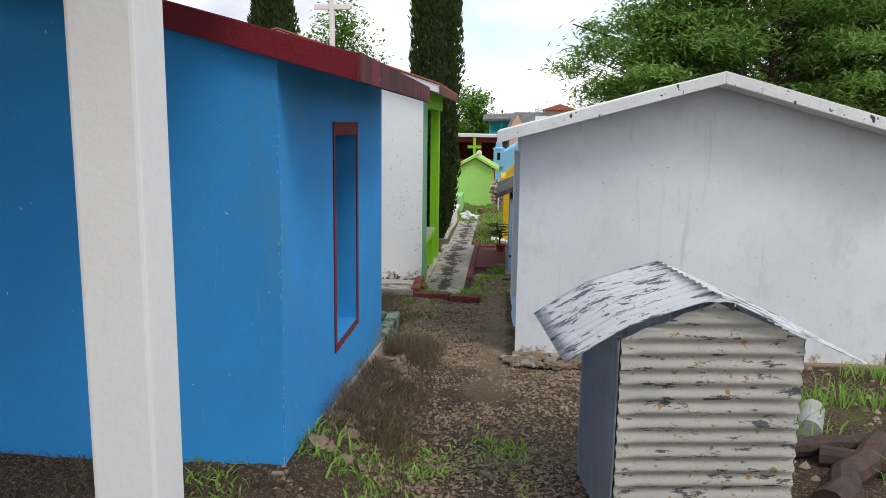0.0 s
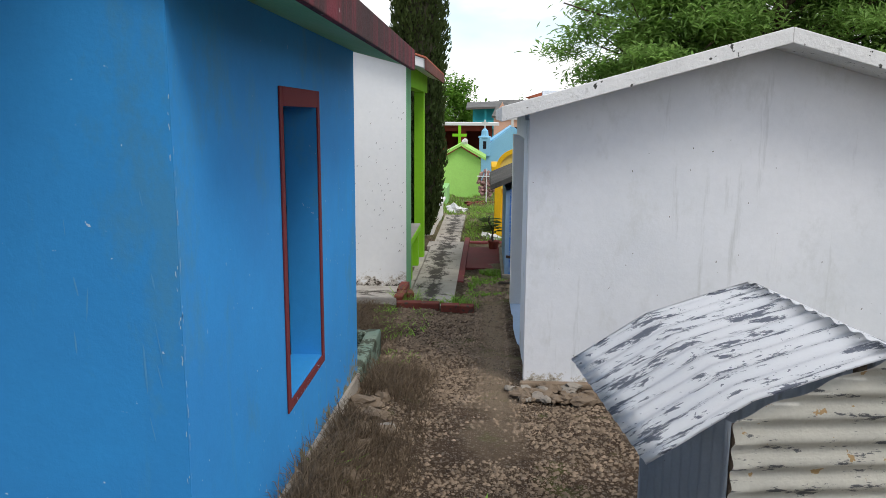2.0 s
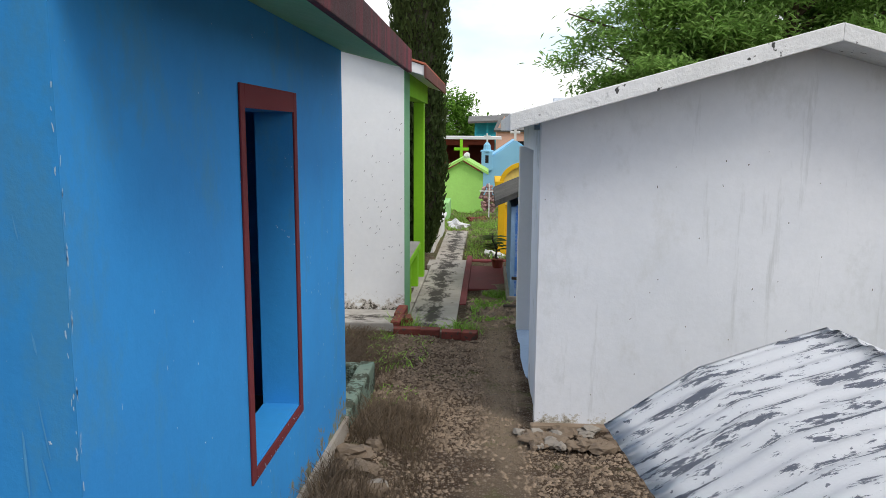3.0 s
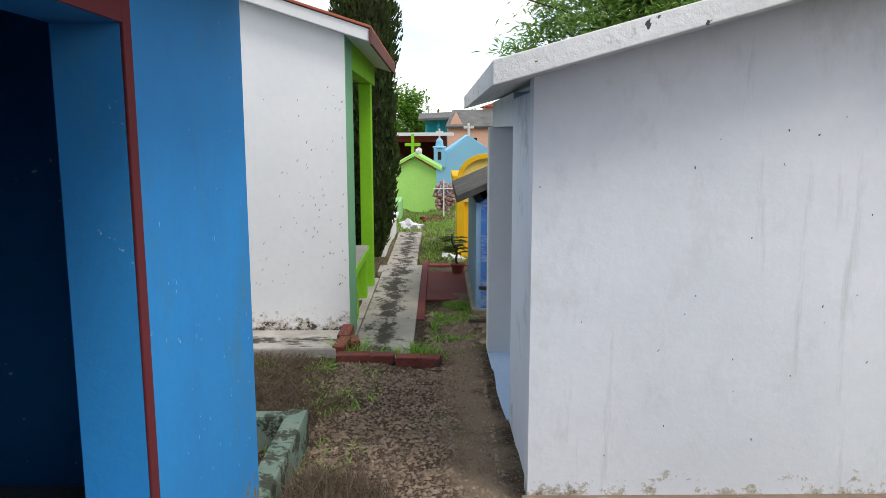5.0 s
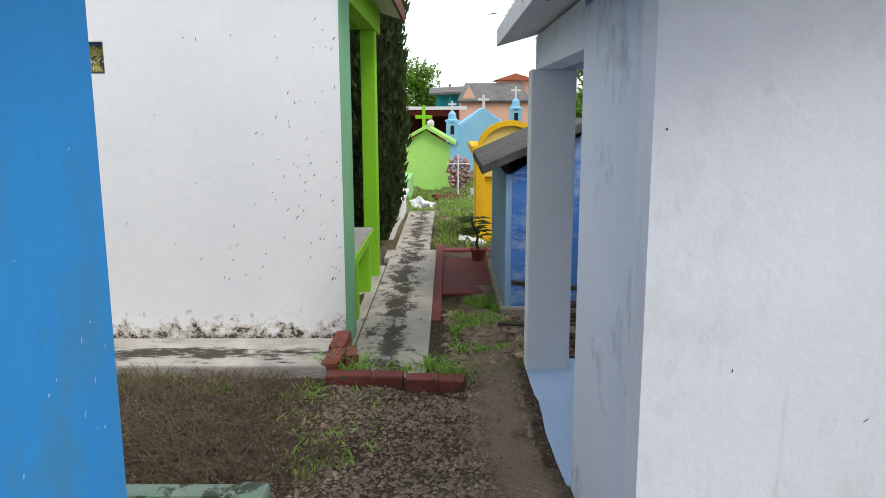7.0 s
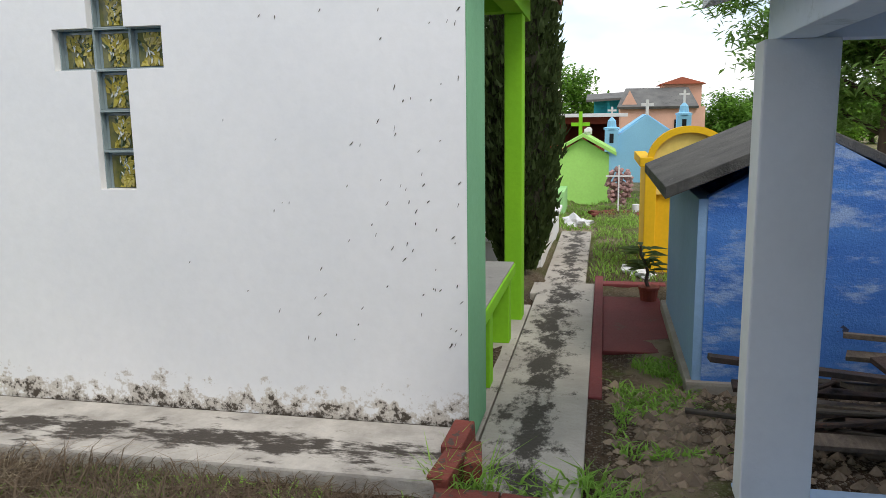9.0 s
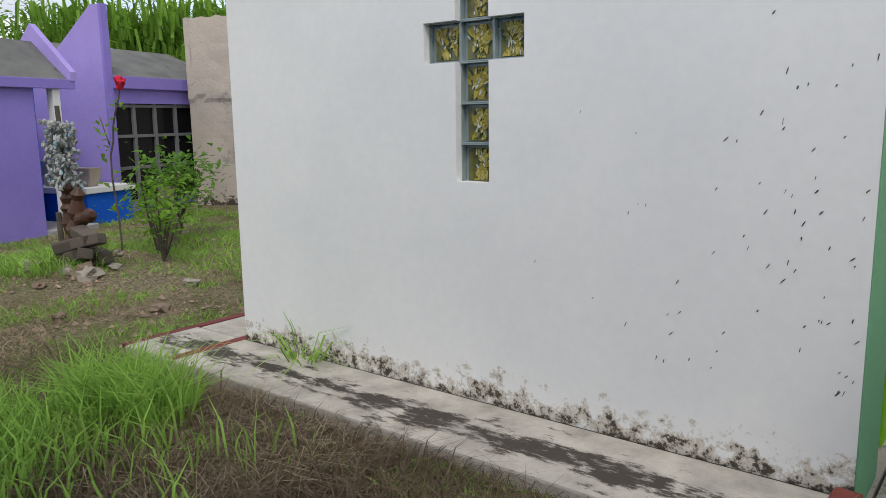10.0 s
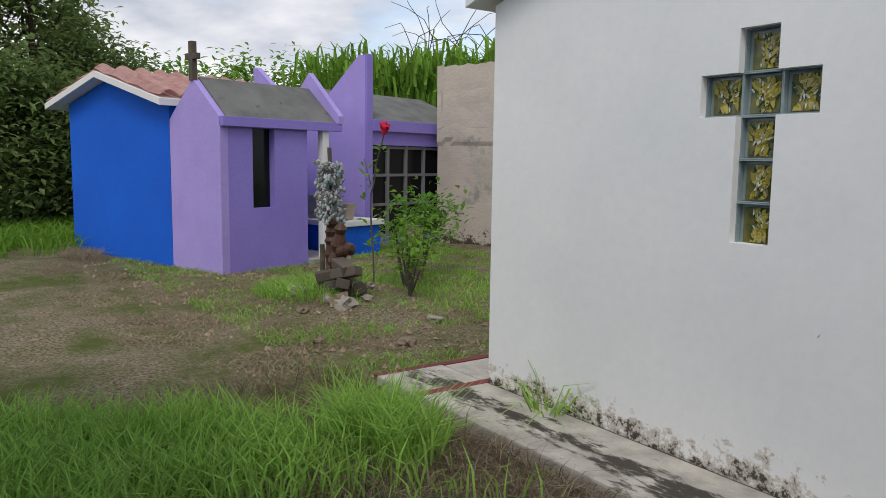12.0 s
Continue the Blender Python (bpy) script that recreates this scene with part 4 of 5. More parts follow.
    for i in range(14):
        b = lump(-0.14 + random.uniform(-0.5, 0.5), 21.5 + random.uniform(-0.3, 0.3), -0.93, 0.12, 0.09, 0.06, 0.4)
        tagged(part("rock", b, BRICK_RED), "reddish broken stone on the grave", "rock", "grave stones")
    tagged(part("bucket", turned([(0.06, -0.95), (0.075, -0.75), (0.06, -0.75)], 0.2, 21.6), WHITE_PAINT), "small white plastic bucket on the ground", "bucket")
    for x, y, s in ((-0.95, 20.0, 0.13), (-0.8, 19.9, 0.09), (-0.72, 20.05, 0.08)):
        tagged(part("plastic_bag", lump(x, y, ground_z(x, y) + s * 0.5, s * 1.4, s, s * 0.8, 0.6), BAG), "crumpled white plastic bag on the ground", "bag", "litter")
    # sky-blue chapel tomb
    k = thing("chapel_tomb", (0.8, 31, -1.1), "sky blue chapel tomb with a small bell turret", "tomb")
    part("front_wall", gable(-0.35, 1.95, -1.3, 0.15, 0.98, 30.0, 30.3), SKY_BLUE, k)
    part("body", box(-0.35, 1.95, 30.3, 33, -1.3, 0.15, 0.01), SKY_BLUE, k)
    part("roof", roof_half(-0.4, 0.2, 0.8, 1.02, 30.3, 33, 0.06), SKY_BLUE, k)
    part("roof", roof_half(2.0, 0.2, 0.8, 1.02, 30.3, 33, 0.06), SKY_BLUE, k)
    for x, zz in ((-0.22, 0.15), (1.85, 0.55)):
        tr = part("turret", box(x - 0.2, x + 0.2, 29.9, 30.3, zz - 0.25, zz + 0.42, 0.01), SKY_BLUE, k, "sky blue bell turret")
        # Black plate on the solid turret: the belfry's inner shade is its colour.
        part("opening", box(x - 0.06, x + 0.06, 29.89, 29.91, zz + 0.02, zz + 0.3, 0), BLACK, tr)
        part("cap", turned([(0.24, zz + 0.42), (0.24, zz + 0.47), (0.14, zz + 0.5), (0.12, zz + 0.68), (0.03, zz + 0.78)], x, 30.1, 10), SKY_BLUE, tr)
    latin_cross("roof_cross", -0.22, 30.1, 0.9, 0.34, 0.26, 0.028, WHITE_PAINT, "small white cross on a bell turret")
    latin_cross("roof_cross", 1.85, 30.1, 1.3, 0.4, 0.3, 0.03, WHITE_PAINT, "small white cross on a bell turret")
    latin_cross("roof_cross", 0.8, 30.1, 0.98, 0.45, 0.36, 0.045, WHITE_PAINT, "small white cross on the chapel gable")
    # rust-red open house
    r = thing("tomb_house", (-1.4, 37, -1.1), "rust red open-fronted tomb house with flat roof", "tomb house")
    part("back_wall", box(-3.6, 0.1, 38, 38.2, -1.3, 0.95, 0), BRICK_DARK, r)
    part("side_wall", box(-3.6, -3.4, 36, 38, -1.3, 0.95, 0), BRICK_DARK, r)
    part("side_wall", box(-0.1, 0.1, 36, 38, -1.3, 0.95, 0), BRICK_DARK, r)
    part("front_wall", box(-3.4, -0.1, 36, 36.15, -1.3, -0.1, 0), BRICK_DARK, r)
    part("lintel", box(-3.6, 0.1, 35.98, 36.15, 0.7, 0.95, 0), BRICK_DARK, r)
    for x in (-2.4, -1.2):
        part("post", box(x - 0.12, x + 0.12, 36, 36.15, -0.1, 0.7, 0), BRICK_DARK, r)
    part("roof", box(-3.9, 0.4, 35.6, 38.4, 0.95, 1.08, 0.01), WHITE_PAINT, r, "flat pale roof slab")
    # salmon house with grey roof
    p = thing("tomb_house", (2.2, 44, -1.1), "two-storey salmon house with a grey gabled roof", "house")
    part("wall", box(0.25, 3.9, 42, 46, -1.3, 1.35, 0), PINK, p)
    part("gable", prism([(0.25 + 0.0, 1.35), (1.05, 1.35), (0.65, 2.1)], 42.0, 42.2), PINK, p)
    part("roof", flat([(0.1, 41.8, 1.38), (3.6, 41.8, 1.38), (3.3, 43.5, 2.25), (0.5, 43.5, 2.25)], 0.12), ROOF_GREY, p)
    part("tower", box(2.2, 3.9, 43.6, 46, 1.35, 2.4, 0), PINK, p)
    part("tower_roof", prism([(2.0, 2.4), (4.1, 2.4), (3.0, 2.72)], 43.4, 46.2), ROOF_ORANGE, p)
    for x in (1.2, 2.6):
        part("window", box(x, x + 0.5, 41.97, 42.02, 0.1, 0.8, 0), GLASS_DARK, p)
    q = thing("balcony_house", (-0.4, 48.5, -1.1), "turquoise house with an open upper balcony", "house")
    part("wall", box(-1.0, 0.5, 48.6, 50, -1.3, 1.9, 0), TURQ, q)
    for x in (-1.0, -0.3, 0.38):
        part("post", box(x, x + 0.12, 48, 48.12, -1.3, 1.85, 0), TURQ, q)
    part("rail", box(-1.0, 0.5, 48.02, 48.1, 0.95, 1.1, 0), TURQ, q)
    part("floor", box(-1.0, 0.5, 48, 48.6, 0.6, 0.75, 0), TURQ, q)
    part("roof", flat([(-1.4, 47.6, 1.85), (0.7, 47.6, 1.95), (0.7, 50, 2.3), (-1.4, 50, 2.2)], 0.12), ROOF_GREY, q)


far_things()


# ---- the violet tombs across the grass, turned on their own axes ----
VM = pose(-10.65, 9.99, 0, 0, 0, 16.86)


def violet():
    def obj(name, label, cat):
        e = new(name)
        e.empty_display_size = 0.1
        e.matrix_basis = VM @ pose(0, 0, -0.6)
        return tagged(e, label, cat)
    sh = Matrix.Translation((0, 0, 0.6))
    def add(name, bm, material, e, label=""):
        bm.transform(sh)
        if e.parent:
            return part(name, bm, material, e, label, local=True)
        return part(name, bm, material, e, label, local=True)
    # first tomb: gable end, front wall with a slot window, roofed porch
    a = obj("tomb_house", "lilac and violet tomb house with grey gabled roof", "tomb house")
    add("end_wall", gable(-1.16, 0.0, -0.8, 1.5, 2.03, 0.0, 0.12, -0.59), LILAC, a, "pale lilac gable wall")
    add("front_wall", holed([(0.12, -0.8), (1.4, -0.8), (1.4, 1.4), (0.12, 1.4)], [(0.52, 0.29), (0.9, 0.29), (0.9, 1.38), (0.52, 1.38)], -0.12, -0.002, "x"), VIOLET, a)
    add("window", box(-0.14, -0.12, 0.5, 0.92, 0.27, 1.4, 0), GLASS_DARK, a, "tall dark slot window")
    add("back_wall", box(-1.16, -1.04, 0.12, 2.2, -0.8, 1.4, 0), LILAC, a)
    add("partition_wall", box(-1.04, -0.002, 1.4, 1.5, -0.8, 1.5, 0), VIOLET, a)
    add("roof", roof_half(0.02, 1.52, -0.59, 2.06, 0.1, 2.12, 0.06), ROOF_GREY, a, "weathered grey cement roof")
    add("roof", roof_half(-1.2, 1.52, -0.59, 2.06, 0.1, 2.12, 0.06), ROOF_GREY, a)
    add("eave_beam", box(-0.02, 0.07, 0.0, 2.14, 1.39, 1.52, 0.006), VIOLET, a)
    add("far_gable", prism([(-1.2, 1.5), (0.08, 1.5), (0.08, 1.62), (-0.59, 2.3), (-1.2, 1.62)], 2.06, 2.16), LILAC, a, "raised lilac parapet")
    add("porch_post", box(-0.08, 0.03, 1.78, 1.9, -0.7, 1.4, 0.006), WHITE_PAINT, a, "white porch post")
    add("porch_floor", box(-1.16, 0.1, 1.5, 2.3, -0.8, -0.5, 0.01), PLAIN_CONC, a)
    # cross on the gable
    c = obj("roof_cross", "dark wooden cross on the lilac gable", "cross")
    add("upright", box(-0.64, -0.56, -0.02, 0.06, 2.0, 2.52, 0.005), STICK, c)
    add("crossbar", box(-0.73, -0.64, -0.015, 0.055, 2.28, 2.36, 0.005), STICK, c)
    add("crossbar", box(-0.56, -0.47, -0.015, 0.055, 2.28, 2.36, 0.005), STICK, c)
    # second tomb: winged parapet, grey roof, iron-framed front
    b = obj("tomb_house", "violet tomb house with winged parapets and iron doors", "tomb house")
    wing = [(-3.95, -0.8), (-0.87, -0.8), (-0.87, 2.78), (-1.05, 2.78), (-1.98, 2.0), (-2.9, 2.0), (-3.85, 2.75), (-3.95, 2.75)]
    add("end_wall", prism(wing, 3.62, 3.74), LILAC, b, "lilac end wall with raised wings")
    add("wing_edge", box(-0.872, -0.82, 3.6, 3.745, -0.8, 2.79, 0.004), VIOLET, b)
    wing2 = [(-3.95, -0.8), (-0.87, -0.8), (-0.87, 2.5), (-1.05, 2.5), (-1.9, 2.05), (-2.9, 2.05), (-3.95, 2.5)]
    add("end_wall", prism(wing2, 6.9, 7.02), LILAC, b)
    add("back_wall", box(-3.95, -3.83, 3.74, 6.9, -0.8, 1.6, 0), LILAC, b)
    add("roof", roof_half(-0.82, 1.68, -2.4, 2.3, 3.74, 6.9, 0.08), ROOF_GREY, b, "weathered grey cement roof")
    add("roof", roof_half(-4.0, 1.68, -2.4, 2.3, 3.74, 6.9, 0.08), ROOF_GREY, b)
    add("eave_beam", box(-0.9, -0.8, 3.745, 6.9, 1.48, 1.68, 0.006), VIOLET, b)
    add("front_wall", box(-0.99, -0.87, 3.745, 6.9, 1.24, 1.48, 0), VIOLET, b)
    add("front_wall", box(-0.99, -0.87, 3.745, 6.9, -0.8, -0.42, 0), VIOLET, b)
    d = add("door", box(-0.97, -0.95, 3.75, 6.9, -0.42, 1.24, 0), GLASS_DARK, b, "dark glass doors in a grey iron grid")
    for y in (3.76, 4.24, 4.74, 5.26, 5.76, 6.3, 6.84):
        add("bar", box(-0.95, -0.9, y - 0.03, y + 0.03, -0.42, 1.24, 0.004), IRON, d)
    for z in (-0.4, 0.17, 0.7, 1.2):
        add("bar", box(-0.948, -0.905, 3.76, 6.85, z - 0.025, z + 0.025, 0.004), IRON, d)
    # blue plinth with planters between the two
    p = obj("tomb_altar", "blue and white masonry plinth between the tombs", "altar")
    add("block", box(-1.6, -0.4, 2.6, 3.5, -0.8, -0.12, 0.01), ROYAL, p)
    add("cap", box(-1.65, -0.35, 2.55, 3.55, -0.12, -0.03, 0.01), WHITE_PAINT, p, "white cap slab")
    for u, v, w in ((-1.3, 2.85, 0.15), (-0.78, 2.9, 0.3)):
        e = obj("planter", "beige plastic flower planter on the plinth", "planter")
        bm = bmesh.new()
        bx = box(u - w, u + w, v - 0.12, v + 0.12, -0.03, 0.37 if w < 0.2 else 0.25, 0, bm)
        for vt in bm.verts:
            if vt.co.z < 0.1:
                vt.co.x = u + (vt.co.x - u) * 0.75
                vt.co.y = v + (vt.co.y - v) * 0.8
        bmesh.ops.bevel(bm, geom=bm.edges[:], offset=0.012, segments=2, affect="EDGES")
        add("tub", bm, PLANTER, e)
    # royal blue tomb with tiles
    k = obj("tomb_house", "royal blue tomb house with a terracotta tiled roof", "tomb house")
    add("front_wall", gable(-4.05, -1.17, -0.8, 1.8, 2.14, 0.0, 0.12, -2.8), ROYAL, k)
    add("side_wall", box(-4.05, -3.93, 0.12, 2.4, -0.8, 1.8, 0), ROYAL, k)
    add("side_wall", box(-1.29, -1.17, 0.12, 2.4, -0.8, 1.8, 0), ROYAL, k)
    add("back_wall", gable(-4.05, -1.17, -0.8, 1.8, 2.14, 2.4, 2.52, -2.8), ROYAL, k)
    xl, xr_, zl = -4.42, -1.05, 1.72
    for xa, za in ((xl, zl), (xr_, 1.68)):
        r = add("roof", roof_half(xa, za + 0.1, -2.8, 2.25, -0.22, 2.6, 0.1), WHITE_PAINT, k, "white edged roof slab")
        for i in range(9):
            y0 = -0.2 + i * 0.31
            bm = bmesh.new()
            n = 8
            rows = []
            for s in range(7):
                f = s / 6
                x, z = xa + (-2.8 - xa) * f, za + 0.1 + (2.25 - za - 0.1) * f + 0.012 + 0.03 * ((s + 1) % 2)
                rows.append([bm.verts.new((x, y0 + 0.3 * q / n, z + 0.08 * math.sin(math.pi * q / n))) for q in range(n + 1)])
            for m1, m2 in zip(rows, rows[1:]):
                for q in range(n):
                    bm.faces.new((m1[q], m1[q + 1], m2[q + 1], m2[q]))
            bmesh.ops.solidify(bm, geom=bm.faces[:], thickness=0.015)
            add("roof_tile", bm, TILE_ROOF, r)
    # crumbling grey wall
    g = obj("ruined_wall", "crumbling grey plastered tomb wall with a dark foot", "wall")
    bm = bmesh.new()
    bmesh.ops.create_grid(bm, x_segments=40, y_segments=40, size=0.5)
    for v in bm.verts:
        x, z = -0.63 + (v.co.x + 0.5) * 4.0, -0.8 + (v.co.y + 0.5) * 3.28
        v.co = Vector((x, 5.3 + 0.012 * noise.noise(Vector((x * 3, z * 3, 0))) + (0.03 if z + 0.15 * noise.noise(Vector((x * 4, 7, 0))) < 1.3 else 0), z + (0.04 * noise.noise(Vector((x * 6, 0, 0))) if z > 2.4 else 0)))
    bmesh.ops.solidify(bm, geom=bm.faces[:], thickness=-0.25)
    add("wall", bm, RUIN, g)
    add("return_wall", box(-0.62, -0.4, 5.56, 7.6, -0.8, 2.44, 0.02), RUIN, g)
    add("tip", prism([(0.0, 2.42), (0.5, 2.42), (0.42, 2.68), (0.2, 2.66)], 5.8, 5.95), VIOLET, g, "violet parapet tip behind")


violet()


# ---- grasses, stones, plants ----
def blades(name, spots, height, width, material, label, lean=0.35, seed=1, droop=0.25):
    """Blades of grass at (x, y) spots as one sheaf of thin bent leaves."""
    rng = random.Random(seed)
    verts, faces = [], []
    for x, y in spots:
        h = height * rng.uniform(0.45, 1.15)
        a, t = rng.uniform(0, math.tau), rng.uniform(0, math.tau)
        dx, dy = math.cos(a) * lean * h, math.sin(a) * lean * h
        wx, wy = math.cos(t) * width / 2, math.sin(t) * width / 2
        z = ground_z(x, y) - 0.02
        i = len(verts)
        k = rng.uniform(0.4, 1.6)
        verts += [(x - wx, y - wy, z), (x + wx, y + wy, z), (x - wx * 0.8 + dx * 0.4 * k, y - wy * 0.8 + dy * 0.4 * k, z + h * 0.6), (x + wx * 0.8 + dx * 0.4 * k, y + wy * 0.8 + dy * 0.4 * k, z + h * 0.6),
                  (x + dx * 1.3 * k, y + dy * 1.3 * k, z + h * (1 - droop * k * 0.5))]
        faces += [(i, i + 1, i + 3, i + 2), (i + 2, i + 3, i + 4)]
    ob = from_arrays(name, verts, faces, material)
    return tagged(ob, label, "grass", kind="stuff")


def scatter(n, x0, x1, y0, y1, seed, keep=None, clump=0.0):
    rng = random.Random(seed)
    out = []
    while len(out) < n:
        x, y = rng.uniform(x0, x1), rng.uniform(y0, y1)
        if clump and noise.noise(Vector((x * 1.7, y * 1.7, seed))) < clump - 0.3 + 0.3 * rng.random():
            continue
        if keep and not keep(x, y, rng):
            continue
        out.append((x, y))
    return out


def round_spots(n, cx, cy, rx, ry, seed):
    rng = random.Random(seed)
    out = []
    for _ in range(n):
        a, r = rng.uniform(0, math.tau), math.sqrt(rng.random())
        out.append((cx + rx * r * math.cos(a), cy + ry * r * math.sin(a)))
    return out


def weeds():
    def lush(x, y, rng):
        edge = 8.5 + 0.5 * noise.noise(Vector((x * 1.1, 3, 0))) + (0.35 if x < -3 else -0.2) - 0.12 * max(0, -x - 4)
        line = -0.82 * (x + 0.77) + 0.57 * (y - 6.67) + 0.5 * noise.noise(Vector((x * 1.3, y * 1.3, 2)))
        return line < 3.95 and rng.random() < 0.05 + ease(-3.5, -4.2, x) and y < edge and y > 6.5 and (x < -2.0 or rng.random() < 0.06) and rng.random() < ease(edge, edge - 0.5, y) * 0.9 + 0.1
    blades("tall_grass", scatter(7000, -6.6, -2.0, 6.5, 9.3, 3, lush, 0.0), 0.33, 0.013, GRASS, "lush tall green grass on the ground", 0.4, 4)
    blades("tall_grass", round_spots(1300, -4.2, 8.68, 0.42, 0.26, 5), 0.42, 0.012, GRASS, "dense tuft of tall fresh green grass", 0.5, 6)
    def hay(x, y, rng):
        return y > 7.8 + 0.3 * noise.noise(Vector((x * 2, 0, 5))) and rng.random() < ease(-4.6, -3.9, x) * ease(-1.0, -1.5, x) + 0.05
    blades("dry_grass", scatter(13000, -4.6, -1.1, 7.5, 9.28, 7, hay), 0.14, 0.006, HAY, "matted dry brown grass beside the slab", 1.5, 8, 0.9)
    blades("dry_grass", scatter(2500, -3.2, -0.9, 7.5, 8.6, 9, None, 0.1), 0.1, 0.006, HAY, "sparse dry grass on gravel", 0.9, 10)
    blades("dry_grass", scatter(4200, -0.98, -0.5, 3.6, 7.0, 11, lambda x, y, r: r.random() < ease(-0.35, -0.85, x), 0.05), 0.2, 0.005, HAY, "dry stalks along the blue wall", 0.6, 12)
    blades("dry_grass", scatter(2600, -3.4, -0.95, 2.7, 3.42, 61), 0.1, 0.006, HAY, "dry litter along the foot of the blue wall", 1.2, 62, 0.8)
    blades("weeds", scatter(700, -1.5, -0.4, 2.9, 4.1, 63, None, 0.1), 0.1, 0.014, GRASS, "green weeds by the corner of the wall", 0.7, 64)
    blades("weeds", scatter(1500, -3.6, -1.1, 8.9, 9.3, 13, None, 0.1), 0.07, 0.016, GRASS, "low green weeds along the slab", 0.7, 14)
    blades("weeds", scatter(900, -1.0, 0.2, 3.4, 5.0, 15, None, 0.2), 0.07, 0.016, GRASS, "small green weeds on the gravel", 0.8, 16)
    blades("weeds", scatter(1300, -2.4, -0.7, 7.0, 9.2, 17, None, 0.2), 0.06, 0.014, GRASS, "small green weeds on the gravel", 0.8, 18)
    blades("weeds", round_spots(130, -0.62, 9.55, 0.22, 0.12, 19), 0.14, 0.02, GRASS, "green weed tuft growing by the bricks", 0.8, 20)
    blades("weeds", round_spots(120, -1.0, 9.42, 0.16, 0.1, 21), 0.22, 0.009, GRASS, "thin grass growing through the bricks", 0.7, 22)
    blades("weeds", round_spots(90, -0.35, 9.36, 0.15, 0.08, 23), 0.17, 0.009, GRASS, "thin grass growing through the bricks", 0.7, 24)
    blades("grass_tuft", round_spots(38, -4.12, 9.78, 0.06, 0.04, 25), 0.46, 0.016, GRASS, "grass tuft growing from the slab joint", 0.9, 26, 0.7)
    blades("weeds", scatter(1500, -0.35, 0.15, 9.9, 11.6, 27, None, 0.12), 0.06, 0.014, GRASS, "green weeds on the shaded ground", 0.8, 28)
    blades("weeds", scatter(2300, -0.55, 0.6, 14.4, 20.5, 29, None, 0.02), 0.12, 0.016, GRASS, "grass beside the cement path", 0.7, 30)
    blades("dry_grass", scatter(2400, -0.55, 0.6, 14.4, 22.5, 81), 0.1, 0.012, HAY, "withered grass beside the cement path", 0.9, 82)
    blades("dry_grass", scatter(1500, -4.3, -2.9, 8.1, 9.2, 83), 0.2, 0.005, DRY, "pale dead stems lying over the hay", 1.6, 84, 0.9)
    blades("weeds", scatter(2500, -1.6, 1.2, 19.0, 26, 31, None, 0.02), 0.12, 0.02, GRASS, "grass between the tombs", 0.7, 32)
    blades("weeds", scatter(14000, -13, -5, 9.0, 14.5, 33, None, 0.18), 0.09, 0.012, GRASS, "short green weeds on the open ground", 0.8, 34)
    blades("dry_grass", scatter(42000, -14, -4.6, 8.0, 12.5, 35, None, -0.05), 0.05, 0.013, DRY, "dry cut straw on the open ground", 1.8, 36)
    blades("dry_grass", round_spots(700, -13.6, 8.75, 0.6, 0.25, 71), 0.2, 0.012, DRY, "heap of dry straw beside the blue tomb", 1.5, 72, 0.8)
    blades("dry_grass", scatter(3800, -5.6, -2.0, 7.0, 9.2, 73), 0.24, 0.006, HAY, "dry stalks among the tall grass", 0.9, 74, 0.6)
    blades("weeds", round_spots(1500, -8.4, 10.2, 0.9, 0.5, 37), 0.22, 0.014, GRASS, "green grass round the stone mound", 0.7, 38)
    blades("weeds", scatter(2600, -9.5, -5.5, 11.2, 13.0, 39, None, 0.0), 0.14, 0.014, GRASS, "green grass behind the mound", 0.7, 40)
    blades("weeds", scatter(1300, 1.6, 3.6, 4.3, 6.6, 41, None, 0.22), 0.22, 0.012, GRASS, "thin green weeds by the white wall", 0.5, 42)
    blades("weeds", scatter(6000, -22, -14, 6, 11.5, 43, None, -0.1), 0.4, 0.03, LEAF_LIGHT, "rough green growth at the edge of the trees", 0.6, 44)


weeds()


def gravel(name, n, x0, x1, y0, y1, s0, s1, seed, material, keep=None, clump=0.0, label="scattered limestone gravel"):
    rng = random.Random(seed)
    base = [(0, 0, 1), (0.95, 0.1, 0.1), (0.2, 0.9, 0.15), (-0.8, 0.5, 0), (-0.7, -0.7, 0.1), (0.4, -0.9, 0.05), (0, 0, -0.6)]
    tri = [(0, 1, 2), (0, 2, 3), (0, 3, 4), (0, 4, 5), (0, 5, 1), (6, 2, 1), (6, 3, 2), (6, 4, 3), (6, 5, 4), (6, 1, 5)]
    verts, faces = [], []
    for x, y in scatter(n, x0, x1, y0, y1, seed, keep, clump):
        s = s0 + (s1 - s0) * rng.random() ** 4
        a, fl = rng.uniform(0, math.tau), rng.uniform(0.6, 1.1)
        z = ground_z(x, y) + 0.045 * noise.noise(Vector((x * 1.3, y * 1.3, 0))) + 0.018 * noise.noise(Vector((x * 6, y * 6, 3)))
        i = len(verts)
        for p in base:
            j = rng.uniform(0.7, 1.25)
            px, py = p[0] * math.cos(a) - p[1] * math.sin(a), p[0] * math.sin(a) + p[1] * math.cos(a)
            verts.append((x + px * s * j, y + py * s * j * 0.8, z + p[2] * s * fl * j))
        faces += [(i + f[0], i + f[1], i + f[2]) for f in tri]
    return tagged(from_arrays(name, verts, faces, material), label, "gravel", kind="stuff")


def off_slab(x, y, r):
    return not (y > 9.2 and x < -0.45) and not (x < -1.04 and y < 6.4) and not (x > 0.06 and y > 6.8) and not (y > 5.5 and abs(x + 0.07) < 0.1 and r.random() < 0.75)


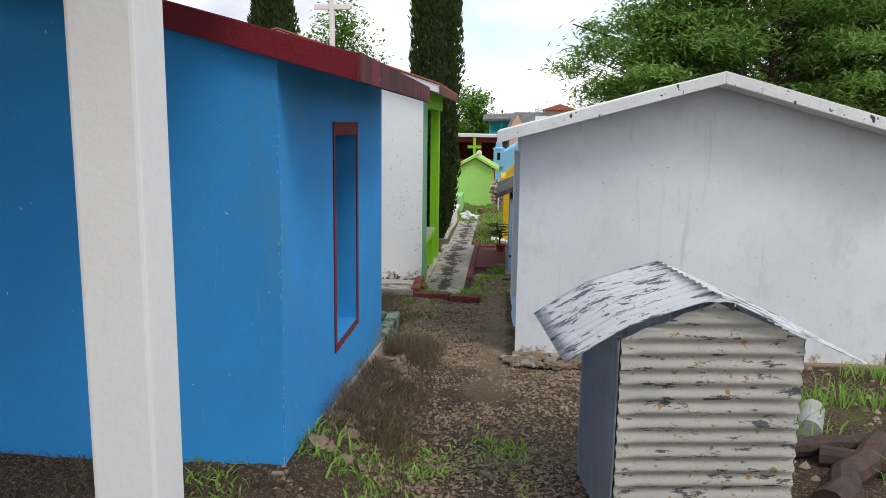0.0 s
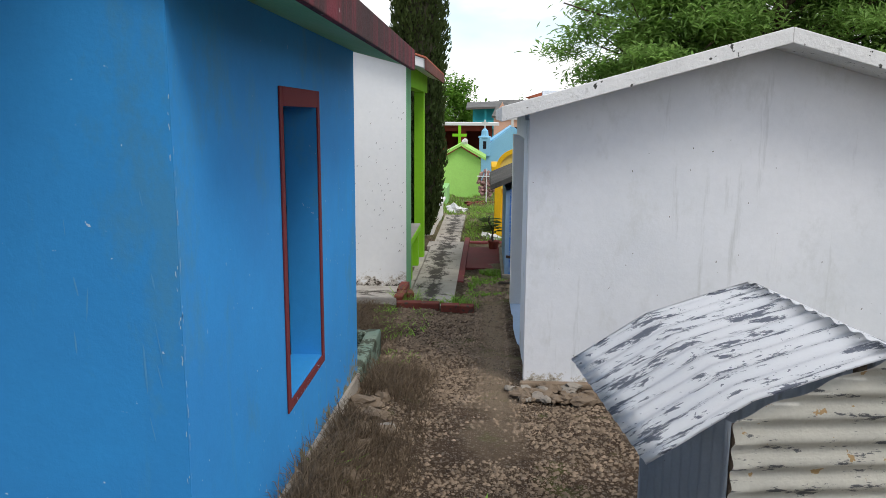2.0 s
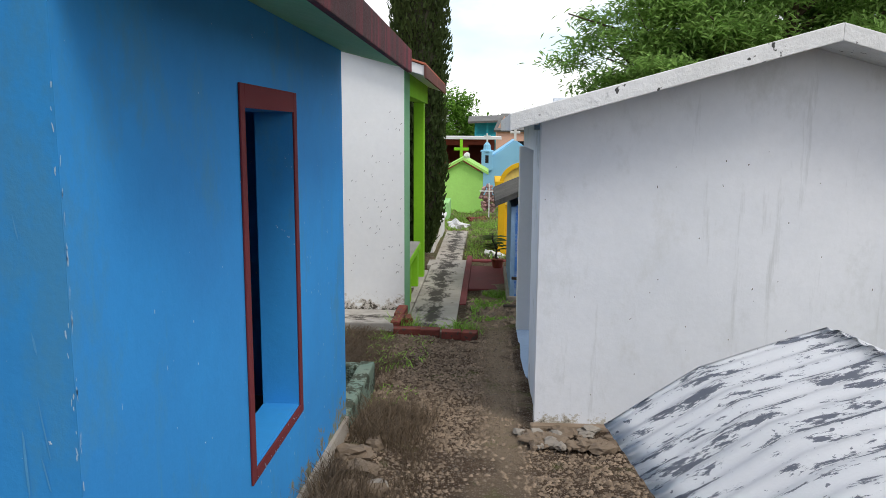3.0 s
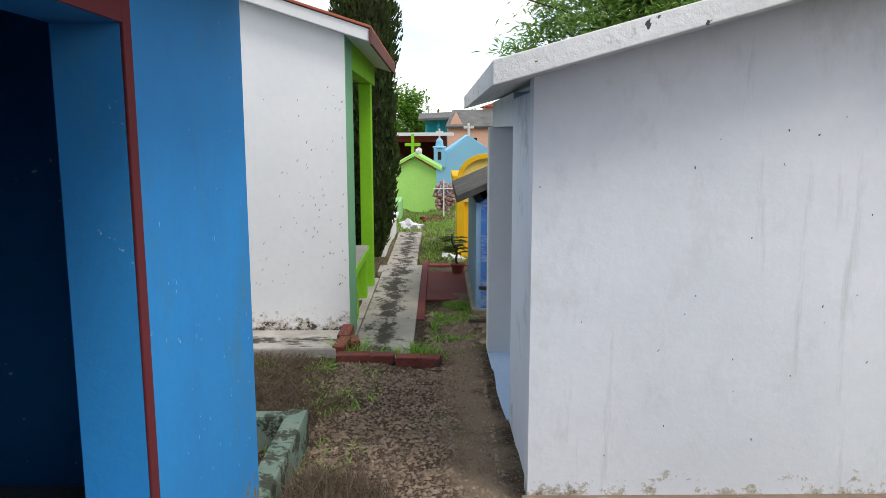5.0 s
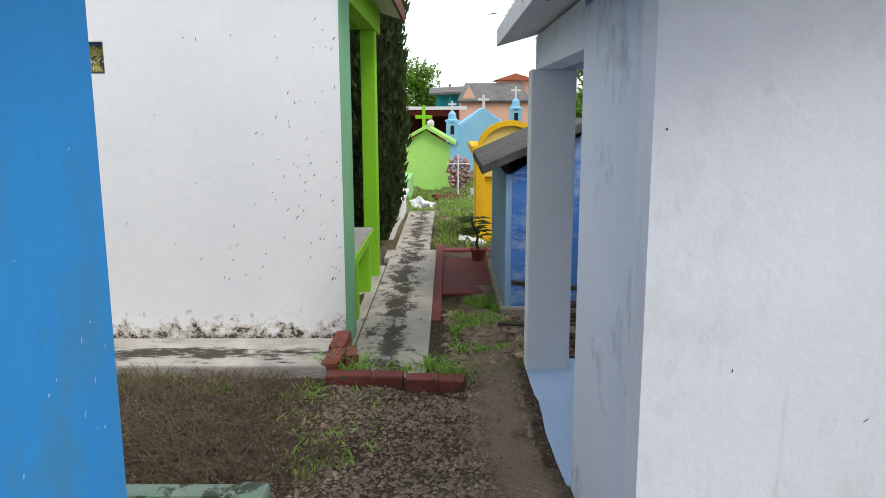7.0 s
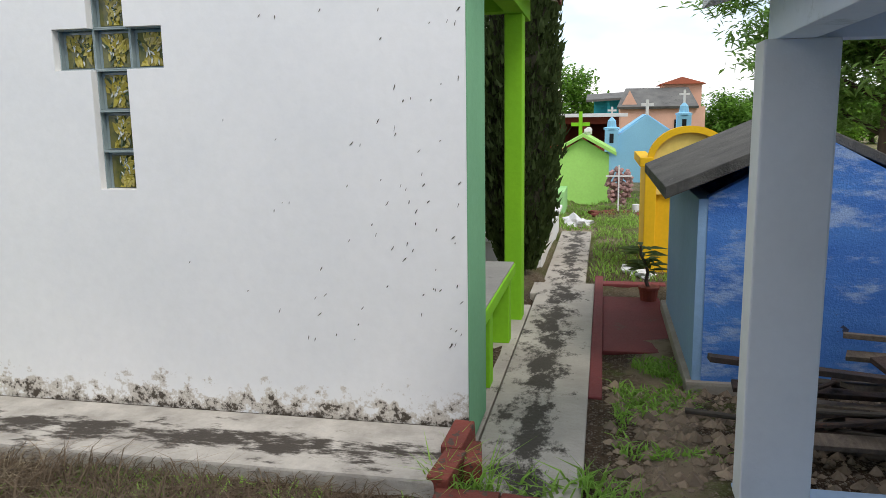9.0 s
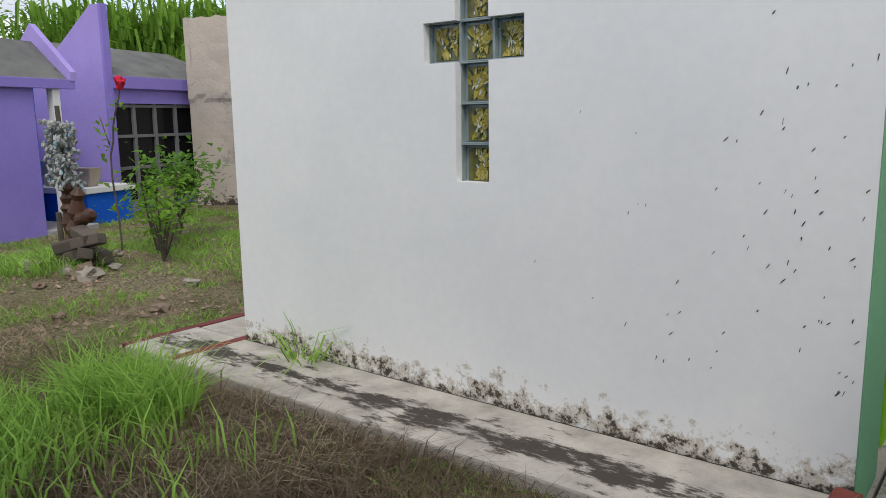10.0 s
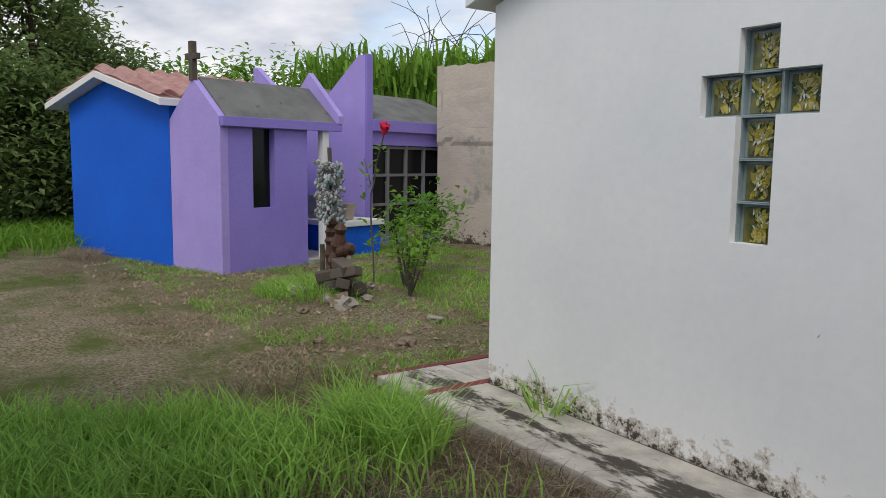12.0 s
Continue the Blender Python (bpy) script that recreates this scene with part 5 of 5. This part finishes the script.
gravel("gravel", 42000, -1.05, 1.2, 3.0, 9.6, 0.003, 0.019, 51, STONE, off_slab, -0.1)
gravel("gravel", 15000, -2.8, 0.1, 6.5, 9.2, 0.003, 0.016, 52, STONE, off_slab, 0.0)
gravel("gravel", 2600, -0.4, 1.9, 9.6, 11.0, 0.008, 0.05, 53, STONE, lambda x, y, r: not (x > 0.08 and y < 9.7), 0.0)
gravel("gravel", 500, 1.4, 3.8, 4.2, 6.8, 0.008, 0.05, 54, STONE, None, 0.0)
gravel("gravel", 6000, -13, -5, 8.5, 13, 0.006, 0.04, 55, STONE, None, 0.1, "scattered pale stones on the open ground")


def stones():
    rng = random.Random(9)
    spots = [(0.15 + rng.uniform(-0.2, 1.9) * rng.random(), 6.62 + rng.uniform(-0.18, 0.14), rng.uniform(0.018, 0.055)) for _ in range(70)]
    spots += [(-0.92 + rng.uniform(-0.05, 0.2), 3.7 + rng.uniform(0, 2.7), rng.uniform(0.02, 0.065)) for _ in range(40)]
    spots += [(-5.2 - rng.random() * 6, 8.9 + rng.random() * 3, rng.uniform(0.03, 0.07)) for _ in range(14)]
    for x, y, s in spots:
        b = lump(x, y, ground_z(x, y) + s * 0.3, s * rng.uniform(0.8, 1.5), s, s * 0.6, 0.5, 2)
        tagged(part("rock", b, STONE if rng.random() < 0.88 else STONE_PALE), "rough limestone rock lying on the earth", "rock", "loose rocks")
    for x, y, a, ln, r in ((2.1, 4.35, 0.9, 0.5, 0.1), (2.35, 4.4, -0.5, 0.4, 0.08), (2.0, 4.7, 0.2, 0.35, 0.07)):
        bm = rod((x - ln * math.cos(a), y - ln * math.sin(a), -0.5), (x + ln * math.cos(a), y + ln * math.sin(a), -0.44), r, r * 0.75, 10, None, 0.035)
        tagged(part("charred_log", bm, LOG), "charred reddish log lying on the ground", "log", "log heap")
    bm = rod((2.1, 5.05, -0.52), (2.3, 5.5, -0.53), 0.085, 0.085, 20)
    tagged(part("concrete_pipe", bm, PVC), "short grey pipe lying in the weeds", "pipe")


stones()


def mound():
    rng = random.Random(4)
    for i in range(26):
        a, r = rng.uniform(0, math.tau), 0.6 * math.sqrt(rng.random())
        x, y, s = -7.95 + 1.1 * r * math.cos(a), 10.3 + 0.7 * r * math.sin(a), rng.uniform(0.04, 0.11)
        tagged(part("rock", lump(x, y, ground_z(x, y) + s * 0.25, s * 1.2, s, s * 0.7, 0.5, 2), STONE_PALE if i % 3 else STONE), "grey rock piled on the mound", "rock", "mound rocks")
    for i in range(6):
        x, y = -7.75 + rng.uniform(-0.22, 0.22), 10.25 + rng.uniform(-0.12, 0.12)
        bm = box(-0.15, 0.15, -0.07, 0.07, -0.05, 0.05, 0.012)
        bm.transform(pose(x, y, -0.33 + 0.055 * (i % 5), rng.uniform(-12, 12), rng.uniform(-14, 14), rng.uniform(0, 180)))
        tagged(part("brick", bm, STICK), "blackened old block piled on the mound", "block", "mound blocks")
    p = thing("grave_post", (-8.15, 10.35, -0.4), "turned brown wooden baluster post on the mound", "post")
    prof = [(0.07, -0.45), (0.07, -0.3), (0.05, -0.27), (0.075, -0.22), (0.05, -0.16), (0.08, -0.05), (0.06, 0.06), (0.08, 0.1), (0.055, 0.14), (0.075, 0.2), (0.045, 0.24), (0.07, 0.29), (0.03, 0.34)]
    part("shaft", turned(prof, -8.15, 10.35), CARVED, p)
    p = thing("grave_post", (-7.85, 10.3, -0.4), "broken leaning carved wooden cross piece", "post")
    bm = turned([(0.06, 0), (0.085, 0.1), (0.06, 0.2), (0.1, 0.3), (0.06, 0.4), (0.09, 0.48), (0.05, 0.6), (0.07, 0.66), (0.02, 0.72)], 0, 0)
    bm.transform(pose(-8.0, 10.3, -0.38, 0, 14, 0))
    part("shaft", bm, CARVED, p)
    bm = turned([(0.05, 0), (0.075, 0.08), (0.05, 0.16), (0.07, 0.24), (0.03, 0.3)], 0, 0)
    bm.transform(pose(-7.88, 10.3, 0.0, 0, 75, 0))
    part("arm", bm, CARVED, p)
    s = thing("stick_cross", (-8.35, 10.42, -0.4), "rough dry stick holding a faded wreath", "stick")
    part("stick", rod((-8.36, 10.42, -0.45), (-8.34, 10.42, 1.1), 0.032, 0.024, 8, None, 0.012), STICK, s)
    part("stick", rod((-8.55, 10.44, -0.45), (-8.53, 10.42, 0.02), 0.03, 0.03, 8, None, 0.01), STICK, s)
    f = bmesh.new()
    for i in range(300):
        t = rng.random()
        x, z = -8.22 + rng.uniform(-0.19, 0.2) * (1 - 0.4 * t), 0.3 + 0.65 * t
        lump(x, 10.36 + rng.uniform(-0.12, 0.12), z, 0.022, 0.02, 0.026, 0.7, 1, f)
    tagged(part("garland", f, FOIL, s, "faded white and blue foil flowers"), kind="stuff")
    hoop = bmesh.new()
    for k in range(20):
        a, c = k / 20 * math.pi + 1.2, (k + 1) / 20 * math.pi + 1.2
        rod((-8.3 + 0.2 * math.cos(a), 10.4, 0.62 + 0.3 * math.sin(a)), (-8.3 + 0.2 * math.cos(c), 10.4, 0.62 + 0.3 * math.sin(c)), 0.012, 0.012, 6, hoop)
    part("hoop", hoop, IRON, s)
    stump = thing("stump", (-8.9, 11.9, -0.6), "grey weathered stump post", "stump")
    part("trunk", rod((-8.9, 11.9, -0.65), (-8.9, 11.9, 0.15), 0.12, 0.1, 10, None, 0.02), OLD_WOOD, stump)


mound()


def leaves(centres, n, spread, size, rng, flatten=0.75, squash=1.0):
    """Small folded leaves round clump centres: arrays of corners and faces."""
    verts, faces = [], []
    for _ in range(n):
        c = centres[rng.randrange(len(centres))]
        d = Vector((rng.gauss(0, 1), rng.gauss(0, 1), rng.gauss(0, flatten))) * spread * 0.5
        p = Vector(c) + d
        a = Vector((rng.uniform(-1, 1), rng.uniform(-1, 1), rng.uniform(-0.5, 0.6))).normalized()
        w = a.cross(Vector((rng.uniform(-0.4, 0.4), rng.uniform(-0.4, 0.4), 1))).normalized()
        s = size * rng.uniform(0.6, 1.3)
        i = len(verts)
        drop = Vector((0, 0, -0.2 * s))
        verts += [tuple(p - a * s * 0.5), tuple(p + w * s * 0.26 * squash), tuple(p + a * s * 0.5 + drop), tuple(p - w * s * 0.26 * squash)]
        faces += [(i, i + 1, i + 2, i + 3)]
    return verts, faces


def tree(at, height, crown, n, size, material, label, seed, limbs=9, name="tree", low=0.35, spread=0.5, trunk=0.16, squash=1.0, clumps=5, flatten=0.75):
    """Tapered trunk, limbs, twig clumps and a crown of many leaves. crown: radii x, y."""
    rng = random.Random(seed)
    x, y = at
    z = ground_z(x, y) - 0.1
    t = thing(name, (x, y, z), label, "tree")
    bm = rod((x, y, z), (x + rng.uniform(-0.2, 0.2), y, z + height * 0.75), trunk, trunk * 0.3, 9, None, 0.05)
    ends = []
    for i in range(limbs):
        f = low + (1 - low) * (i + 0.5) / limbs
        a = i * 2.4 + rng.uniform(-0.4, 0.4)
        reach = math.sin(math.pi * min(1.0, 0.25 + 0.7 * (f - low) / (1 - low))) * rng.uniform(0.7, 1.1)
        p0 = Vector((x, y, z + height * min(0.72, f * 0.75)))
        p1 = Vector((x + crown[0] * reach * math.cos(a), y + crown[1] * reach * math.sin(a), z + height * min(1.0, f + 0.08)))
        rod(p0, p1, trunk * 0.35, trunk * 0.07, 6, bm, 0.06)
        for k in range(clumps):
            q = p0.lerp(p1, rng.uniform(0.35, 1.08))
            ends.append(q + Vector((rng.gauss(0, 0.1) * crown[0], rng.gauss(0, 0.1) * crown[1], rng.gauss(0, 0.05) * height)))
    part("trunk", bm, BARK, t)
    v, f = leaves(ends, n, spread, size, rng, flatten, squash)
    from_arrays("crown", v, f, material, t)
    return t


def cypress(at, radius, top, seed):
    rng = random.Random(seed)
    x, y = at
    z0 = ground_z(x, y)
    t = thing("cypress", (x, y, z0), "tall narrow dark green cypress tree", "tree")
    h = top - z0
    part("trunk", rod((x, y, z0 - 0.1), (x, y, z0 + h * 0.9), 0.09, 0.02), BARK, t)
    # Solid near-black core: the crown's inner shade is put into its colour.
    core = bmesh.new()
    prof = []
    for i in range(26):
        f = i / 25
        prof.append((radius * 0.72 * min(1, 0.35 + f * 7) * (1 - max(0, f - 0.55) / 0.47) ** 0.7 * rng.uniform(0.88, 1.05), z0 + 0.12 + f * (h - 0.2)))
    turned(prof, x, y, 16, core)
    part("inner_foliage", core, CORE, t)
    verts, faces = [], []
    for _ in range(24000):
        f = rng.random()
        env = radius * min(1, 0.4 + f * 7) * (1 - max(0, f - 0.55) / 0.47) ** 0.7
        a = rng.uniform(0, math.tau)
        bulge = 0.9 + 0.24 * noise.noise(Vector((math.cos(a) * 2.5, math.sin(a) * 2.5, f * h * 1.8)))
        r = env * bulge * rng.uniform(0.74, 1.06)
        p = Vector((x + r * math.cos(a), y + r * math.sin(a), z0 + 0.08 + f * (h - 0.13)))
        up = Vector((math.cos(a) * 0.35 + rng.gauss(0, 0.25), math.sin(a) * 0.35 + rng.gauss(0, 0.25), 1)).normalized()
        w = up.cross(Vector((rng.gauss(0, 1), rng.gauss(0, 1), 0.1))).normalized()
        s = rng.uniform(0.05, 0.12)
        i = len(verts)
        verts += [tuple(p - w * s * 0.25), tuple(p + w * s * 0.25), tuple(p + up * s)]
        faces.append((i, i + 1, i + 2))
    from_arrays("foliage", verts, faces, LEAF_CYP, t)


cypress((-1.33, 14.5), 0.47, 7.0, 1)
cypress((-4.95, 16.2), 0.55, 6.2, 2)
tree((-5.4, 25), 6.2, (1.2, 1.2), 5000, 0.16, LEAF, "slim leafy green tree behind the roofs", 3, 9, spread=0.7)
# wide feathery tree behind the white house
tree((7.6, 23.0), 8.8, (5.2, 4.0), 80000, 0.24, LEAF_FIR, "wide feathery dark green tree behind the white house", 5, 26, low=0.28, spread=0.75, trunk=0.28, squash=0.5, clumps=9, flatten=0.4)
tree((11.5, 25.0), 9.5, (4.5, 4.0), 40000, 0.28, LEAF_FIR, "wide feathery dark green tree behind the white house", 6, 22, low=0.25, spread=1.1, trunk=0.28, squash=0.7, clumps=9, flatten=0.4)
tree((4.5, 21.5), 5.6, (2.4, 2.0), 26000, 0.2, LEAF_FIR, "feathery green tree behind the white house", 7, 16, low=0.3, spread=0.6, trunk=0.16, squash=0.7, clumps=8, flatten=0.4)


def woods():
    rng = random.Random(12)
    for i in range(15):
        x = -14 + i * 2.2 + rng.uniform(-0.6, 0.6)
        tree((x, 60 + rng.uniform(-4, 8)), rng.uniform(4.2, 5.0) if x < -1.5 else rng.uniform(3.0, 3.8), (2.0, 2.0), 4200, 0.34, LEAF if i % 3 else LEAF_LIGHT, "green woodland tree behind the tombs", 100 + i, 10, spread=0.75, low=0.2, clumps=9)
    # dark trees to the west, and light bushes behind the blue tomb
    for x, y, h in ((-21.5, 7.3, 6.5), (-22, 9.2, 7.2), (-20.8, 10.6, 4.0), (-24, 6.0, 8.0), (-19.5, 8.5, 3.6), (-24, 10.4, 5.4)):
        tree((x, y), h, (2.1, 1.8), 10000, 0.2, LEAF_DARK, "dense dark green tree at the edge of the ground", int(200 + x * -3 + y), 16, spread=0.7, low=0.08, clumps=12)
    for x, y, h in ((-20.6, 12.2, 3.7), (-20.5, 14.0, 3.8), (-21, 16.0, 4.0), (-18.5, 12.3, 3.4), (-19.5, 17.5, 4.0)):
        tree((x, y), h, (1.5, 1.5), 7000, 0.19, LEAF_LIGHT, "light green bushy tree behind the tombs", int(300 - x * 2 + y), 14, spread=0.55, low=0.12, clumps=12)
    for x, y, h in ((-15, 21.5, 5.6), (-13, 22.5, 5.4), (-17.5, 21.8, 4.4)):
        tree((x, y), h, (1.6, 1.6), 5000, 0.24, LEAF, "leafy green tree behind the ruined wall", int(400 - x * 2 + y), 14, spread=0.6, low=0.12, clumps=11)
    # cane thicket behind the violet tombs
    verts, faces = [], []
    for _ in range(3800):
        a = rng.uniform(0, 1)
        x, y = -18.5 + 4.5 * a + rng.uniform(-0.8, 0.8), 15.2 + 4.0 * a + rng.uniform(-0.8, 0.8)
        h = rng.uniform(2.6, 4.6)
        for _ in range(3):
            t, k = rng.uniform(0, math.tau), rng.uniform(0.25, 0.9)
            z0 = -0.6 + h * rng.uniform(0.35, 0.85)
            dx, dy = math.cos(t), math.sin(t)
            wx, wy = -dy * 0.036, dx * 0.036
            i = len(verts)
            verts += [(x - wx, y - wy, z0), (x + wx, y + wy, z0), (x + dx * 0.2 * k + wx, y + dy * 0.2 * k + wy, z0 + 0.55), (x + dx * 0.2 * k - wx, y + dy * 0.2 * k - wy, z0 + 0.55), (x + dx * 0.75 * k, y + dy * 0.75 * k, z0 + 0.55 + 0.3 * (0.9 - k))]
            faces += [(i, i + 1, i + 2, i + 3), (i + 3, i + 2, i + 4)]
    tagged(from_arrays("cane_thicket", verts, faces, CANE), "tall green cane thicket behind the tombs", "cane", kind="stuff")
    bm = bmesh.new()
    for k in range(30):
        x, y = -17.5 + rng.uniform(-1.5, 4.5), 18.5 + rng.uniform(-0.6, 0.6)
        p = Vector((x, y, 3.3))
        d = Vector((rng.uniform(-0.5, 0.5), 0, 1))
        for s in range(5):
            q = p + d * 0.5
            rod(p, q, 0.016 - 0.002 * s, 0.014 - 0.002 * s, 5, bm)
            d = (d + Vector((rng.uniform(-0.9, 0.9), rng.uniform(-0.4, 0.4), rng.uniform(-0.7, 0.0)))).normalized()
            p = q
    tagged(part("bare_twigs", bm, STICK), "bare dry vines above the thicket", "vine", kind="stuff")


woods()


def plants():
    rng = random.Random(8)
    def shrub(x, y, h, n, size, label, spread, material=LEAF_LIGHT):
        z = ground_z(x, y)
        t = thing("shrub", (x, y, z), label, "shrub")
        bm, ends = bmesh.new(), []
        for k in range(7):
            a = k * 2.4
            e = (x + 0.28 * h * math.cos(a) * rng.uniform(0.5, 1.2), y + 0.28 * h * math.sin(a) * rng.uniform(0.5, 1.2), z + h * rng.uniform(0.55, 1.0))
            rod((x, y, z), e, 0.014, 0.006, 6, bm, 0.015)
            ends += [Vector(e), Vector((x, y, z + 0.3 * h)).lerp(Vector(e), 0.7)]
        part("stem", bm, STICK, t)
        v, f = leaves(ends, n, spread, size, rng)
        from_arrays("foliage", v, f, material, t)
    shrub(-8.25, 11.35, 1.0, 430, 0.09, "bright green leafy shrub on the open ground", 0.36)
    shrub(-9.2, 12.2, 1.1, 800, 0.11, "green leafy shrub before the iron doors", 0.36, LEAF)
    shrub(-7.6, 11.0, 0.6, 120, 0.1, "small green sapling on the open ground", 0.2)
    r = thing("rose_bush", (-8.0, 10.75, -0.5), "thin rose bush with a single red rose", "rose")
    bm = rod((-7.95, 10.75, -0.5), (-8.0, 10.75, 0.6), 0.012, 0.01, 6, None, 0.02)
    rod((-8.0, 10.75, 0.6), (-7.8, 10.8, 1.3), 0.01, 0.007, 6, bm, 0.012)
    rod((-8.0, 10.75, 0.7), (-8.15, 10.75, 0.98), 0.008, 0.005, 6, bm)
    part("stem", bm, STICK, r)
    v, f = leaves([(-8.15, 10.75, 0.95), (-7.95, 10.76, 0.85), (-7.85, 10.78, 1.12), (-8.02, 10.75, 0.68)], 26, 0.16, 0.1, rng)
    from_arrays("foliage", v, f, LEAF_LIGHT, r)
    part("flower", lump(-7.79, 10.8, 1.32, 0.055, 0.055, 0.06, 0.5), ROSE, r, "red rose bloom")
    # succulent in a pot by the blue tomb
    p = thing("potted_plant", (-0.02, 13.3, -0.75), "dark green leafy plant in a red clay pot", "plant")
    part("pot", turned([(0.06, -0.78), (0.085, -0.6), (0.095, -0.59), (0.095, -0.57), (0.07, -0.57)], -0.02, 13.3), POT, p)
    part("stem", rod((-0.02, 13.3, -0.6), (-0.1, 13.3, -0.2), 0.02, 0.012, 6, None, 0.02), STICK, p)
    verts, faces = [], []
    for k in range(34):
        o = Vector((-0.1, 13.3, -0.2)).lerp(Vector((-0.02, 13.3, -0.5)), rng.random() * 0.8)
        a = rng.uniform(0, math.tau)
        d = Vector((math.cos(a), math.sin(a), 0.25))
        w = Vector((-math.sin(a), math.cos(a), 0)) * 0.03
        i = len(verts)
        verts += [tuple(o), tuple(o + d * 0.11 + w), tuple(o + d * 0.24 - Vector((0, 0, 0.05))), tuple(o + d * 0.11 - w)]
        faces.append((i, i + 1, i + 2, i + 3))
    from_arrays("foliage", verts, faces, LEAF_DARK, p)
    for x, y in ((-0.05, 14.75), (-0.15, 14.9), (0.02, 14.6)):
        tagged(part("plastic_bag", lump(x, y, -0.73, 0.09, 0.07, 0.05, 0.6), BAG), "crumpled white plastic scrap on the grass", "bag", "litter")


plants()
